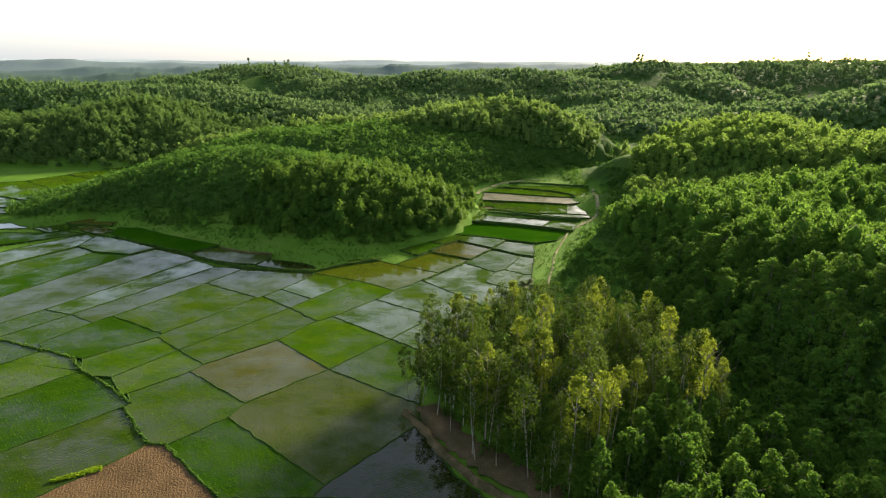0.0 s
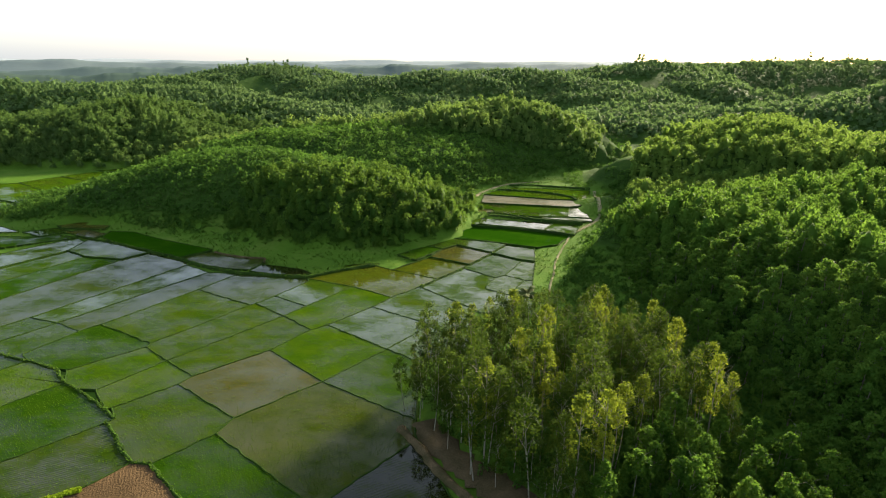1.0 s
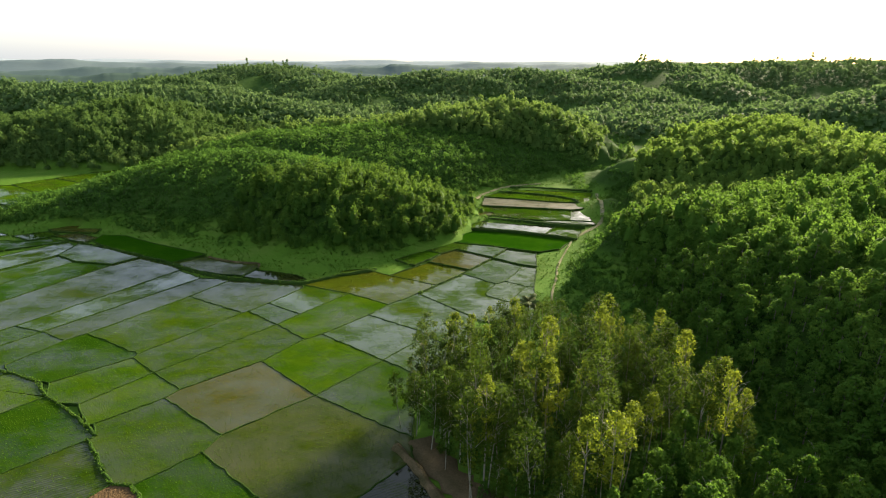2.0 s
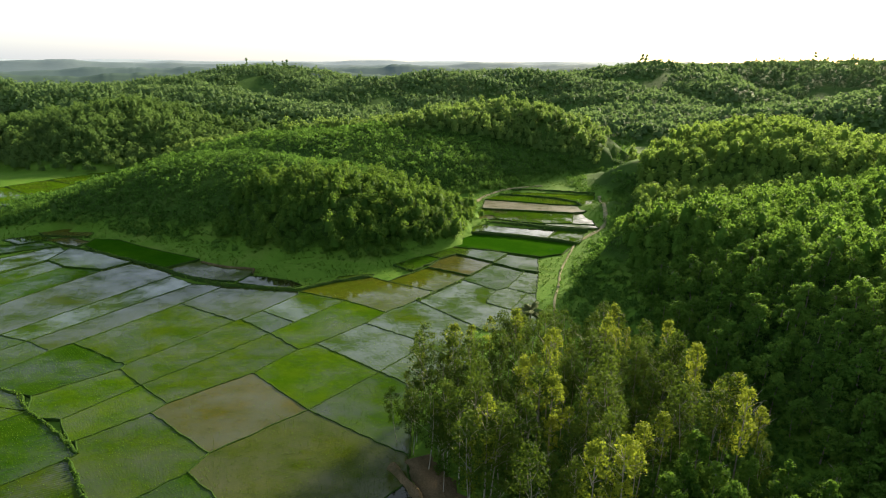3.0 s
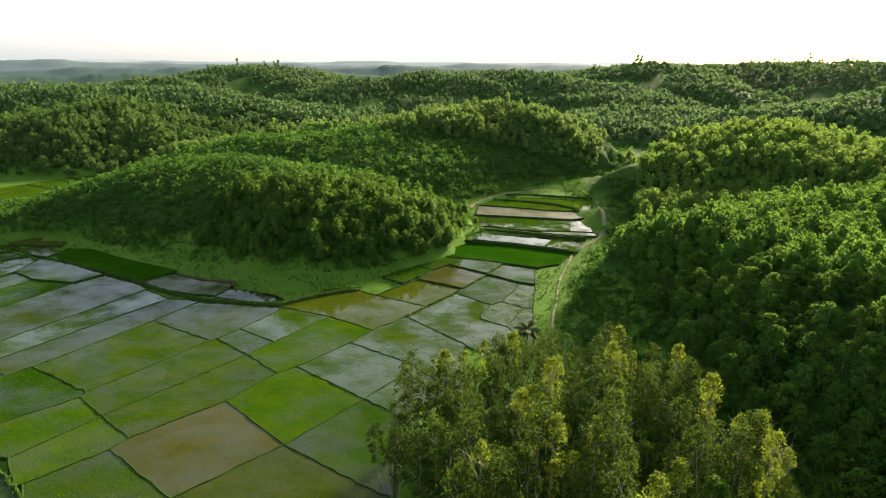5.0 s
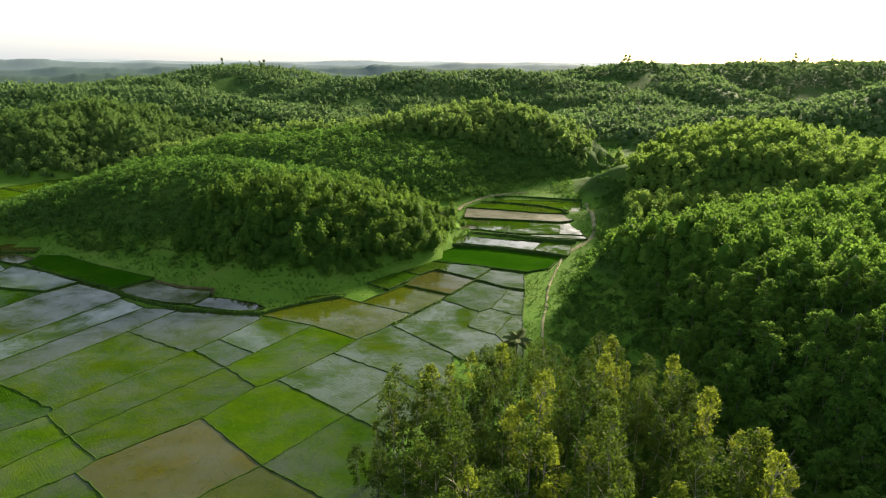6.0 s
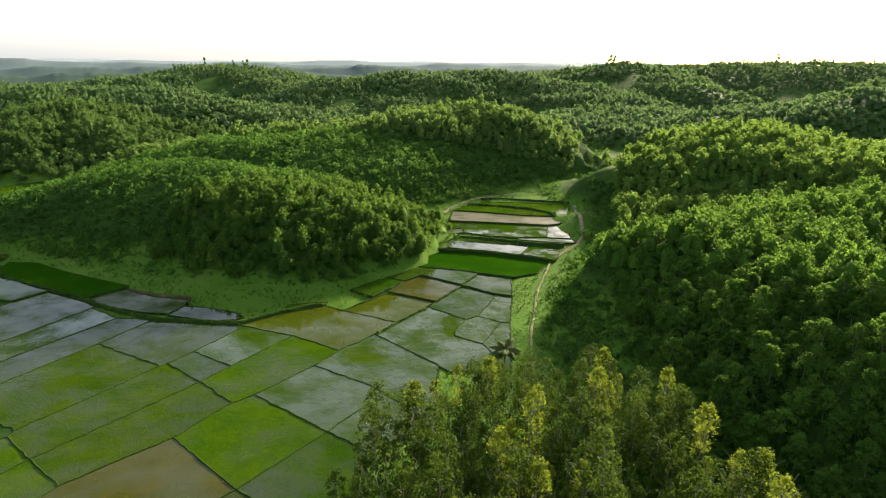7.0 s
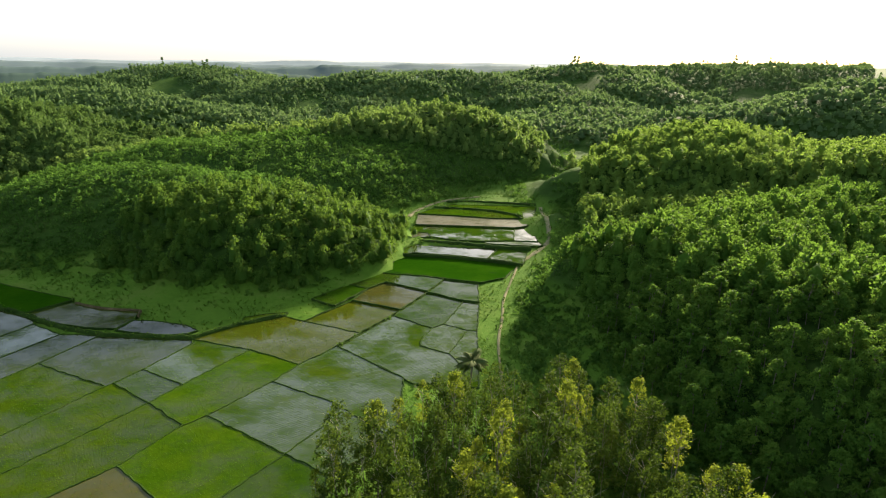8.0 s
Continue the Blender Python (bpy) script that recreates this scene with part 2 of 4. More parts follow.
PADDY = {
    "water": paddy_material("open_water_field", 0.46, (0.031, 0.081, 0.009), (0.056, 0.112, 0.012), (0.062, 0.059, 0.046)),
    "sheet": paddy_material("open_sheet_of_water", 0.26, (0.03, 0.08, 0.01), (0.05, 0.11, 0.012), (0.08, 0.07, 0.05), 0.10, 0.15, 0.25, 1.9),
    "reflect": paddy_material("sparse_seedling_field", 0.52, (0.034, 0.092, 0.009), (0.060, 0.128, 0.012), (0.085, 0.100, 0.055), 0.06, 0.18, 0.25, 1.6),
    "mixed": paddy_material("patchy_rice_field", 0.64, (0.028, 0.087, 0.007), (0.050, 0.124, 0.011), (0.062, 0.062, 0.043), 0.04, 0.28, 0.25, 1.45),
    "sprout": paddy_material("young_rice_field", 0.76, (0.031, 0.093, 0.006), (0.062, 0.136, 0.010), (0.074, 0.068, 0.043)),
    "deep": paddy_material("deep_green_rice_field", 1.5, (0.018, 0.088, 0.005), (0.030, 0.120, 0.007), (0.050, 0.050, 0.031), 0.04, 0.2, 0.1),
    "half": paddy_material("half_flooded_rice_field", 0.62, (0.028, 0.087, 0.007), (0.050, 0.124, 0.011), (0.080, 0.075, 0.05), 0.06, 0.08, 0.25, 1.8),
    "green": paddy_material("green_rice_field", 0.86, (0.022, 0.081, 0.006), (0.040, 0.118, 0.009), (0.050, 0.050, 0.031)),
    "lush": paddy_material("bright_rice_field", 0.82, (0.040, 0.118, 0.006), (0.074, 0.172, 0.010), (0.085, 0.075, 0.035)),
    "rows": paddy_material("newly_planted_field", 0.58, (0.025, 0.074, 0.007), (0.050, 0.105, 0.011), (0.068, 0.062, 0.043), 0.05, 0.16, 0.4),
    "muddy": paddy_material("muddy_field", 0.46, (0.066, 0.086, 0.014), (0.092, 0.108, 0.021), (0.100, 0.090, 0.050), 0.12, 0.28, 0.25, 1.40),
    "olive": paddy_material("olive_brown_field", 0.74, (0.034, 0.072, 0.009), (0.054, 0.098, 0.014), (0.120, 0.098, 0.055), 0.08, 0.36, 0.25, 1.38),
    "rust": paddy_material("algae_field", 0.62, (0.060, 0.105, 0.010), (0.090, 0.135, 0.014), (0.11, 0.10, 0.02)),
    "pond": paddy_material("dark_pond", 0.12, (0.025, 0.062, 0.009), (0.043, 0.087, 0.012), (0.022, 0.022, 0.015), 0.03, 0.26, 0.3, 1.33),
    "earthwet": paddy_material("wet_earth_field", 0.05, (0.037, 0.074, 0.012), (0.056, 0.093, 0.012), (0.20, 0.135, 0.080), 0.35),
    "earth": EARTH,
}
# base colours that hold the haze: paler and bluer from ring to ring
HAZE = [rough_material("haze_painted_hill", [(0.3, tuple(c * 0.8 for c in col)), (0.7, col)], (0.01, 0.06), 0.0)
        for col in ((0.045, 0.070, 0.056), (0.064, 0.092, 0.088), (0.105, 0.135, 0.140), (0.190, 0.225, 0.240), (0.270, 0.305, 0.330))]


# ---------- the lie of the land ----------
def stretch_of(px, py, line):
    """Distance from points to a crest line, and the crest's height and half width there."""
    best = np.full(px.shape, 1e9)
    high, wide = np.zeros(px.shape), np.ones(px.shape)
    for (x0, y0, h0, w0), (x1, y1, h1, w1) in zip(line, line[1:]):
        dx, dy = x1 - x0, y1 - y0
        k = np.clip(((px - x0) * dx + (py - y0) * dy) / (dx * dx + dy * dy), 0, 1)
        d = np.hypot(px - x0 - k * dx, py - y0 - k * dy)
        near = d / (w0 + k * (w1 - w0)) < best / wide
        best, high, wide = np.where(near, d, best), np.where(near, h0 + k * (h1 - h0), high), np.where(near, w0 + k * (w1 - w0), wide)
    return best, high, wide


# crest lines: x, y, height of the ground, half width of the hill
HILLS = {
    "knob": [(-45, 166, 10, 27), (-27, 155, 13, 29), (-16, 157, 11, 27), (-5, 160, 7, 16), (1, 163, 3, 7)],
    "spur": [(-128, 174, 1, 12), (-112, 174, 3, 20), (-96, 175, 8, 30), (-84, 176, 11, 33), (-70, 178, 14, 36), (-55, 180, 15, 38), (-40, 178, 13, 36)],
    "middle": [(-104, 265, 2, 30), (-78, 232, 11, 42), (-61, 226, 15, 50), (-46, 224, 17, 55), (-30, 226, 17, 55), (-18, 235, 17, 55),
               (-5, 243, 18, 55), (8, 250, 20, 48), (27, 255, 22, 40), (40, 252, 21, 36), (51, 247, 17, 30), (60, 240, 11, 22), (66, 236, 4, 12)],
    "west": [(-250, 290, 14, 66), (-208, 290, 10, 64), (-189, 290, 14, 66), (-165, 295, 17, 70), (-147, 297, 19, 70), (-132, 293, 14, 62), (-116, 290, 8, 45), (-100, 284, 3, 35)],
    "west_back": [(-420, 390, 26, 80), (-267, 385, 24, 74), (-216, 380, 23, 70), (-192, 400, 21, 70), (-150, 405, 22, 68), (-95, 400, 12, 58)],
    "far_dome": [(-320, 590, 16, 90), (-241, 590, 22, 95), (-225, 610, 28, 105), (-191, 650, 33, 115), (-154, 640, 31, 115), (-113, 600, 25, 105), (-66, 560, 18, 95), (0, 500, 12, 90)],
    "far_back": [(-66, 520, 23, 72), (-29, 540, 27, 80), (10, 560, 28, 82), (65, 560, 31, 84), (101, 540, 27, 76), (126, 500, 22, 66), (154, 450, 18, 56), (153, 395, 11, 46)],
    "saddle": [(60, 330, 9, 60), (100, 340, 12, 70), (140, 370, 13, 70)],
    "far_peak": [(132, 700, 23, 80), (150, 620, 30, 80), (171, 580, 34, 80), (184, 560, 38, 82), (215, 560, 35, 78), (206, 500, 29, 66), (215, 440, 20, 56), (208, 385, 10, 44)],
    "far_ridge": [(260, 800, 34, 150), (300, 720, 34, 140), (344, 700, 37, 140), (437, 700, 39, 150), (620, 690, 38, 160)],
    "east_back": [(150, 312, 14, 48), (181, 308, 18, 56), (195, 300, 21, 60), (215, 300, 25, 66), (261, 320, 31, 80), (380, 340, 34, 120)],
    "east": [(66, 222, 3, 18), (72, 206, 8, 28), (78, 198, 13, 36), (94, 200, 18, 49), (105, 203, 20, 54), (112, 188, 19, 52), (116, 167, 18, 48), (128, 157, 20, 46), (160, 152, 22, 50), (230, 150, 22, 60)],
    "east_saddle": [(50, 166, 4, 14), (66, 166, 6, 22), (85, 158, 10, 28), (108, 150, 14, 32)],
    "near_east": [(39, 123, 8.5, 8), (45, 122, 10.5, 14), (54, 118, 12.5, 22), (64, 118, 12.5, 28), (76, 124, 12.5, 30), (100, 134, 13, 34), (160, 138, 15, 40)],
    "near_bank": [(62, 118, 12.5, 29), (62, 96, 12.5, 30), (64, 76, 14, 32), (70, 50, 15, 32), (84, 15, 15, 34), (110, -30, 16, 40)],
}


def wobble(x, y, size, seed):
    """A cheap smooth unevenness of about -1 to 1."""
    a = np.sin(x / size + seed) * np.cos(y / size * 1.13 - seed * 1.7)
    b = np.sin((x * 0.62 + y * 0.79) / size * 1.9 + seed * 2.3) * 0.5
    c = np.cos((x * 0.81 - y * 0.55) / size * 3.3 + seed * 0.7) * 0.28
    return (a + b + c) / 1.5


def valley_floor(x, y):
    up = np.interp(y, [118, 128, 145, 160, 178, 190, 205, 225, 300], [0, 0.25, 0.85, 1.4, 1.85, 2.4, 3.0, 3.6, 4.5])
    side = np.clip((x + 12) / 10, 0, 1)
    west = 0.45 * np.clip((y - 116 - np.clip(-(x + 30), 0, 60) * 0.25) / 8, 0, 1) * np.clip((-10 - x) / 10, 0, 1)
    grove = 0.9 * np.clip(1 - np.hypot((x - 17) / 17, (y - 62) / 27), 0, 0.25) * 4
    return up * side + west + grove


def land(x, y):
    """Height of the ground, and which hill it belongs to."""
    x, y = np.asarray(x, float), np.asarray(y, float)
    z = np.zeros(x.shape)
    which = np.full(x.shape, -1)
    for i, line in enumerate(HILLS.values()):
        d, h, w = stretch_of(x, y, line)
        w = w * (1 + 0.10 * wobble(x, y, 14.0, i) + np.clip((y - 300) / 120, 0, 1) * 0.22 * wobble(x, y, 27.0, i * 2.1))
        t = np.clip(1 - (d / w) ** 2, 0, 1)
        hz = h * t ** 1.15 * (1 + 0.06 * wobble(x, y, 9.0, i * 1.3))
        which = np.where(hz > np.maximum(z, 0.35), i, which)
        z = np.maximum(z, hz)
    rise = np.clip(z / 3, 0, 1)
    z = z + rise * 0.35 * wobble(x, y, 3.1, 4.0)
    z = z + np.clip(z / 8, 0, 1) * (0.8 * wobble(x, y, 8.5, 1.0) + np.clip((y - 200) / 150, 0, 1) * 1.8 * wobble(x, y, 17.0, 5.0))     # gullies and spurs
    return z + valley_floor(x, y) * (1 - 0.8 * rise), which


def mesh_of(name, verts, faces, mats, smooth=False):
    """A mesh from arrays; all faces have the same number of corners."""
    me = bpy.data.meshes.new(name)
    verts, faces = np.asarray(verts, np.float32), np.asarray(faces, np.int32)
    n, k = faces.shape
    me.vertices.add(len(verts))
    me.vertices.foreach_set("co", verts.ravel())
    me.loops.add(n * k)
    me.loops.foreach_set("vertex_index", faces.ravel())
    me.polygons.add(n)
    me.polygons.foreach_set("loop_start", np.arange(0, n * k, k, dtype=np.int32))
    me.polygons.foreach_set("use_smooth", np.full(n, smooth))
    me.update(calc_edges=True)
    for m in mats if isinstance(mats, (list, tuple)) else [mats]:
        me.materials.append(m)
    return me


def part(name, mesh, parent, label=""):
    ob = new(name, mesh)
    ob.parent = parent
    return tagged(ob, label) if label else ob


def spaced(lo, hi, step, outer, grow=1.28):
    core = list(np.arange(lo, hi + 0.01, step))
    d, left, right = step, [lo], [hi]
    while left[-1] > -outer:
        d *= grow
        left.append(left[-1] - d)
        right.append(right[-1] + d)
    return np.array(left[:0:-1] + core + right[1:])


gx, gy = spaced(-150, 160, 2.5, 4700), spaced(-20, 330, 2.5, 4700)
GX, GY = np.meshgrid(gx, gy)
GZ, _ = land(GX, GY)
GZ = GZ + np.clip((np.hypot(GX, GY) - 900) / 1500, 0, 1) * 14 * np.maximum(0, wobble(GX, GY, 260.0, 2.0))
nx, ny = len(gx), len(gy)
idx = np.arange(nx * ny).reshape(ny, nx)
quads = np.stack([idx[:-1, :-1], idx[:-1, 1:], idx[1:, 1:], idx[1:, :-1]], -1).reshape(-1, 4)
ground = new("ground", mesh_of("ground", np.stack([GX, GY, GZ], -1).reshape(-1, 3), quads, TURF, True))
tagged(ground, "green grassy valley floor rising into low hills", "ground", kind="structure")

# low hills on the skyline, one behind another, with haze painted into their colours
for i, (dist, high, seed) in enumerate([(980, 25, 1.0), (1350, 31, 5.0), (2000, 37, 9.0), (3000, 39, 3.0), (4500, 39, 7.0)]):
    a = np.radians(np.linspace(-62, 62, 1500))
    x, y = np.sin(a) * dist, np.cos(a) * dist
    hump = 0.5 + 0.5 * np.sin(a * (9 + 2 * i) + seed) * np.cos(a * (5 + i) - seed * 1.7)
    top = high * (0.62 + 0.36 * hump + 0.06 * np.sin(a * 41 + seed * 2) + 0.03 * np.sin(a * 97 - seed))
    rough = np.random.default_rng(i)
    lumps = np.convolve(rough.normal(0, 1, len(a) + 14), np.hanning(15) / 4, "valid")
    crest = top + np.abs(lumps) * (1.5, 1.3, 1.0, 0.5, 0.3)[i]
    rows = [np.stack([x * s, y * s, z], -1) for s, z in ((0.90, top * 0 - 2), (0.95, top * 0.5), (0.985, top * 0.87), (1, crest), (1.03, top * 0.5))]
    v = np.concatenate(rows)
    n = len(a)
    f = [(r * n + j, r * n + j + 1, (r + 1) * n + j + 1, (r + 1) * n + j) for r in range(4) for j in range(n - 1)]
    tagged(new("backdrop", mesh_of("backdrop", v, f, HAZE[i], True)), "wooded hills on the horizon, painted pale blue as haze", "hills", kind="structure")


# ---------- fields and the banks between them ----------
LABELS = {
    "water": "flooded rice field with open water reflecting the sky", "reflect": "flooded field with sparse rice seedlings",
    "mixed": "flooded rice field with patchy green seedlings", "sprout": "young green rice field in shallow water",
    "deep": "dense deep green rice field", "half": "rice field half green, half open water",
    "green": "dense green rice field", "lush": "bright green rice field", "olive": "thin olive-brown rice field in muddy water", "rows": "newly planted rice field with visible rows",
    "muddy": "muddy brown field with a film of water", "rust": "shallow field with yellow-brown algae", "sheet": "open sheet of shallow water shining white under the sky", "pond": "dark still pool reflecting trees",
    "earthwet": "wet red-brown earth field", "earth": "ploughed dry reddish-brown field",
}
EDGES = {}
PLOTS = []


def plot(kind, z, *corners, level=None):
    """One level field, with its banks noted for later."""
    cx, cy = sum(c[0] for c in corners) / len(corners), sum(c[1] for c in corners) / len(corners)
    me = bpy.data.meshes.new("field")
    bm = bmesh.new()
    top = [bm.verts.new((x - cx, y - cy, 0)) for x, y in corners]
    low = [bm.verts.new((x - cx, y - cy, -0.5)) for x, y in corners]
    bm.faces.new(top)
    for i in range(len(top)):
        j = (i + 1) % len(top)
        bm.faces.new((top[j], top[i], low[i], low[j]))
    bm.to_mesh(me)
    bm.free()
    me.materials.append(PADDY[kind])
    ob = new("field", me)
    if level is None:
        level = max(float(land(cx, cy)[0]), max(float(land(x, y)[0]) for x, y in corners) - 0.25, z) + 0.06
        level = min(level, z + 0.5)
    ob.location = (cx, cy, level)
    PLOTS.append((kind, level, np.array(corners)))
    tagged(ob, LABELS[kind], "field", "fields of the valley", "structure")
    for a, b in zip(corners, corners[1:] + corners[:1]):
        key = tuple(sorted((a, b)))
        EDGES[key] = max(level, EDGES.get(key, -9))


plot("reflect", 0, (-99.0, 99.4), (-92.4, 116.4), (-85.0, 128.4), (-85.1, 134.8), (-88.6, 138.2), (-98.5, 125.3), (-106.0, 107.7))
plot("mixed", 0, (-93.5, 92.9), (-86.8, 108.2), (-78.9, 124.3), (-85.0, 128.4), (-92.4, 116.4), (-99.0, 99.4))
plot("green", 0, (-85.9, 86.9), (-80.7, 99.3), (-76.4, 108.6), (-69.9, 122.4), (-78.9, 124.3), (-86.8, 108.2), (-93.5, 92.9))
plot("mixed", 0, (-78.9, 124.3), (-69.9, 122.4), (-66.2, 127.4), (-66.8, 128.2), (-85.4, 137.7), (-85.1, 134.8), (-85.0, 128.4))
plot("water", 0, (-85.9, 86.9), (-75.3, 82.7), (-72.7, 87.6), (-69.8, 92.1), (-54.5, 119.0), (-55.0, 120.9), (-66.2, 127.4), (-69.9, 122.4), (-76.4, 108.6), (-80.7, 99.3))
plot("reflect", 0, (-64.0, 90.0), (-48.3, 114.7), (-54.5, 119.0), (-69.8, 92.1))
plot("mixed", 0, (-70.6, 80.9), (-69.2, 82.5), (-64.0, 90.0), (-69.8, 92.1), (-72.7, 87.6), (-75.3, 82.7))
plot("water", 0, (-58.6, 87.0), (-56.5, 89.5), (-46.7, 105.1), (-41.9, 113.7), (-41.3, 113.7), (-48.3, 114.7), (-64.0, 90.0))
plot("mixed", 0, (-67.1, 79.6), (-60.5, 77.0), (-62.4, 79.2), (-58.6, 87.0), (-64.0, 90.0), (-69.2, 82.5), (-70.6, 80.9))
plot("green", 0, (-60.5, 77.0), (-54.9, 74.8), (-53.2, 74.4), (-45.4, 81.5), (-45.3, 82.7), (-56.5, 89.5), (-58.6, 87.0), (-62.4, 79.2))
plot("sprout", 0, (-45.3, 82.7), (-34.6, 97.7), (-46.7, 105.1), (-56.5, 89.5))
plot("water", 0, (-34.6, 97.7), (-33.9, 98.6), (-31.4, 102.0), (-26.9, 109.7), (-27.2, 111.1), (-32.9, 112.4), (-41.9, 113.7), (-46.7, 105.1))
plot("sprout", 0, (-45.4, 81.5), (-40.4, 77.3), (-27.5, 93.1), (-33.9, 98.6), (-34.6, 97.7), (-45.3, 82.7))
plot("lush", 0, (-51.3, 70.8), (-48.9, 69.4), (-46.2, 69.2), (-40.4, 77.3), (-45.4, 81.5), (-53.2, 74.4))
plot("mixed", 0, (-27.5, 93.1), (-24.7, 97.3), (-31.4, 102.0), (-33.9, 98.6))
plot("reflect", 0, (-24.7, 97.3), (-17.7, 106.9), (-27.2, 111.1), (-26.9, 109.7), (-31.4, 102.0))
plot("lush", 0, (-21.8, 87.7), (-19.5, 89.6), (-12.9, 97.1), (-9.9, 101.6), (-17.7, 106.9), (-24.7, 97.3), (-27.5, 93.1))
plot("sprout", 0, (-35.0, 72.8), (-26.5, 80.6), (-21.8, 87.7), (-27.5, 93.1), (-40.4, 77.3))
plot("lush", 0, (-42.7, 64.7), (-42.0, 65.0), (-36.1, 70.7), (-35.0, 72.8), (-40.4, 77.3), (-46.2, 69.2))
plot("muddy", 0, (-26.0, 62.9), (-16.9, 71.5), (-26.5, 80.6), (-35.0, 72.8), (-36.1, 70.7))
plot("lush", 0, (-16.9, 71.5), (-9.0, 81.1), (-19.5, 89.6), (-21.8, 87.7), (-26.5, 80.6))
plot("sprout", 0, (-40.4, 62.6), (-41.0, 61.8), (-34.3, 54.4), (-32.1, 54.2), (-27.1, 59.7), (-26.0, 62.9), (-36.1, 70.7), (-42.0, 65.0))
plot("reflect", 0, (-9.0, 81.1), (-4.5, 87.0), (-4.4, 91.1), (-12.9, 97.1), (-19.5, 89.6))
plot("reflect", 0, (-4.0, 77.0), (3.3, 82.4), (-4.4, 91.1), (-4.5, 87.0), (-9.0, 81.1))
plot("reflect", 0, (-4.4, 91.1), (3.3, 82.4), (4.8, 96.4), (-4.9, 107.0), (-9.9, 101.6), (-12.9, 97.1))
plot("mixed", 0, (-3.9, 62.5), (-4.0, 77.0), (-9.0, 81.1), (-16.9, 71.5))
plot("olive", 0, (-13.1, 47.6), (-3.6, 58.6), (-3.9, 62.5), (-16.9, 71.5), (-26.0, 62.9), (-27.1, 59.7))
plot("green", 0, (-23.4, 45.6), (-14.1, 45.8), (-13.1, 47.6), (-27.1, 59.7), (-32.1, 54.2))
plot("pond", 0, (4.3, 44.4), (0.0, 49.4), (-3.6, 58.6), (-13.1, 47.6), (-14.1, 45.8))
plot("mixed", 0, (-72.3, 66.0), (-62.9, 73.4), (-60.5, 77.0), (-67.1, 79.6), (-92.4, 89.3))
plot("lush", 0, (-64.7, 57.2), (-56.7, 64.4), (-51.3, 71.0), (-51.3, 70.8), (-54.9, 74.8), (-60.5, 77.0), (-62.9, 73.4), (-72.3, 66.0))
plot("green", 0, (-55.6, 46.7), (-49.2, 53.5), (-41.0, 61.8), (-40.4, 62.6), (-42.7, 64.7), (-48.9, 69.4), (-51.3, 71.0), (-56.7, 64.4), (-64.7, 57.2))
plot("rows", 0, (-43.5, 44.4), (-41.6, 45.6), (-37.0, 50.7), (-34.3, 54.4), (-41.0, 61.8), (-49.2, 53.5), (-55.6, 46.7))
plot("earth", 0, (-37.0, 50.7), (-41.6, 45.6), (-38.1, 40.1), (-21.4, 40.1), (-23.4, 45.6), (-32.1, 54.2), (-34.3, 54.4))
plot("rust", 0, (-17.7, 106.9), (-9.9, 101.6), (-4.9, 107.0), (-1.6, 111.3), (-10.8, 116.5), (-14.8, 119.1), (-21.5, 116.0), (-27.2, 111.1))
plot("rust", 0, (-1.6, 111.3), (5.2, 119.7), (-3.2, 124.7), (-10.8, 116.5))
plot("green", 0, (-10.8, 116.5), (-3.2, 124.7), (-0.5, 129.8), (-6.2, 122.1))
plot("muddy", 0, (-3.2, 124.7), (5.2, 119.7), (10.6, 127.5), (2.9, 133.1), (-0.5, 129.8))
plot("green", 0, (-6.2, 122.1), (-0.5, 129.8), (-4.2, 132.1), (-10.5, 125.5))
plot("mixed", 0, (-0.5, 129.8), (2.9, 133.1), (10.6, 127.5), (14.8, 134.1), (1.9, 139.4), (-4.2, 132.1))
plot("mixed", 0, (10.6, 127.5), (16.8, 122.9), (19.5, 121.9), (20.8, 131.5), (14.8, 134.1))
plot("mixed", 0, (5.2, 119.7), (4.1, 117.4), (10.1, 112.0), (12.2, 113.5), (16.8, 122.9), (10.6, 127.5))
plot("reflect", 0, (12.2, 113.5), (15.7, 110.7), (17.3, 110.3), (19.5, 121.9), (16.8, 122.9))
plot("reflect", 0, (10.1, 112.0), (8.2, 108.2), (7.8, 105.9), (11.8, 103.0), (15.7, 110.7), (12.2, 113.5))
plot("reflect", 0, (11.8, 103.0), (12.9, 99.8), (15.9, 100.6), (17.3, 110.3), (15.7, 110.7))
plot("reflect", 0, (-4.6, 106.6), (6.2, 94.7), (11.0, 94.3), (12.9, 99.8), (11.8, 103.0), (7.8, 105.9), (8.2, 108.2), (10.1, 112.0), (4.1, 117.4))
plot("reflect", 0, (11.0, 94.3), (14.6, 92.8), (15.9, 100.6), (12.9, 99.8))
plot("deep", 0.55, (2.5, 138.0), (6.5, 150.0), (14.1, 148.2), (23.6, 144.7), (32.1, 141.1), (28.8, 137.0), (26.5, 133.1), (21.3, 131.0), (11.7, 135.0), level=0.55)
plot("lush", 1.05, (6.9, 148.8), (8.6, 159.2), (10.4, 155.4), (9.1, 149.1), level=1.05)
plot("sheet", 1.05, (10.4, 155.4), (18.4, 152.6), (28.6, 151.0), (24.9, 143.9), (17.7, 146.8), (9.1, 149.5), level=1.05)
plot("half", 1.05, (25.4, 143.9), (28.7, 150.6), (35.1, 148.4), (31.8, 140.0), level=1.05)
plot("half", 1.55, (11.1, 171.0), (35.9, 165.5), (33.3, 155.3), (26.0, 155.3), (18.9, 157.2), (14.1, 160.0), (13.7, 163.5), (8.9, 164.3), (10.1, 170.0), level=1.55)
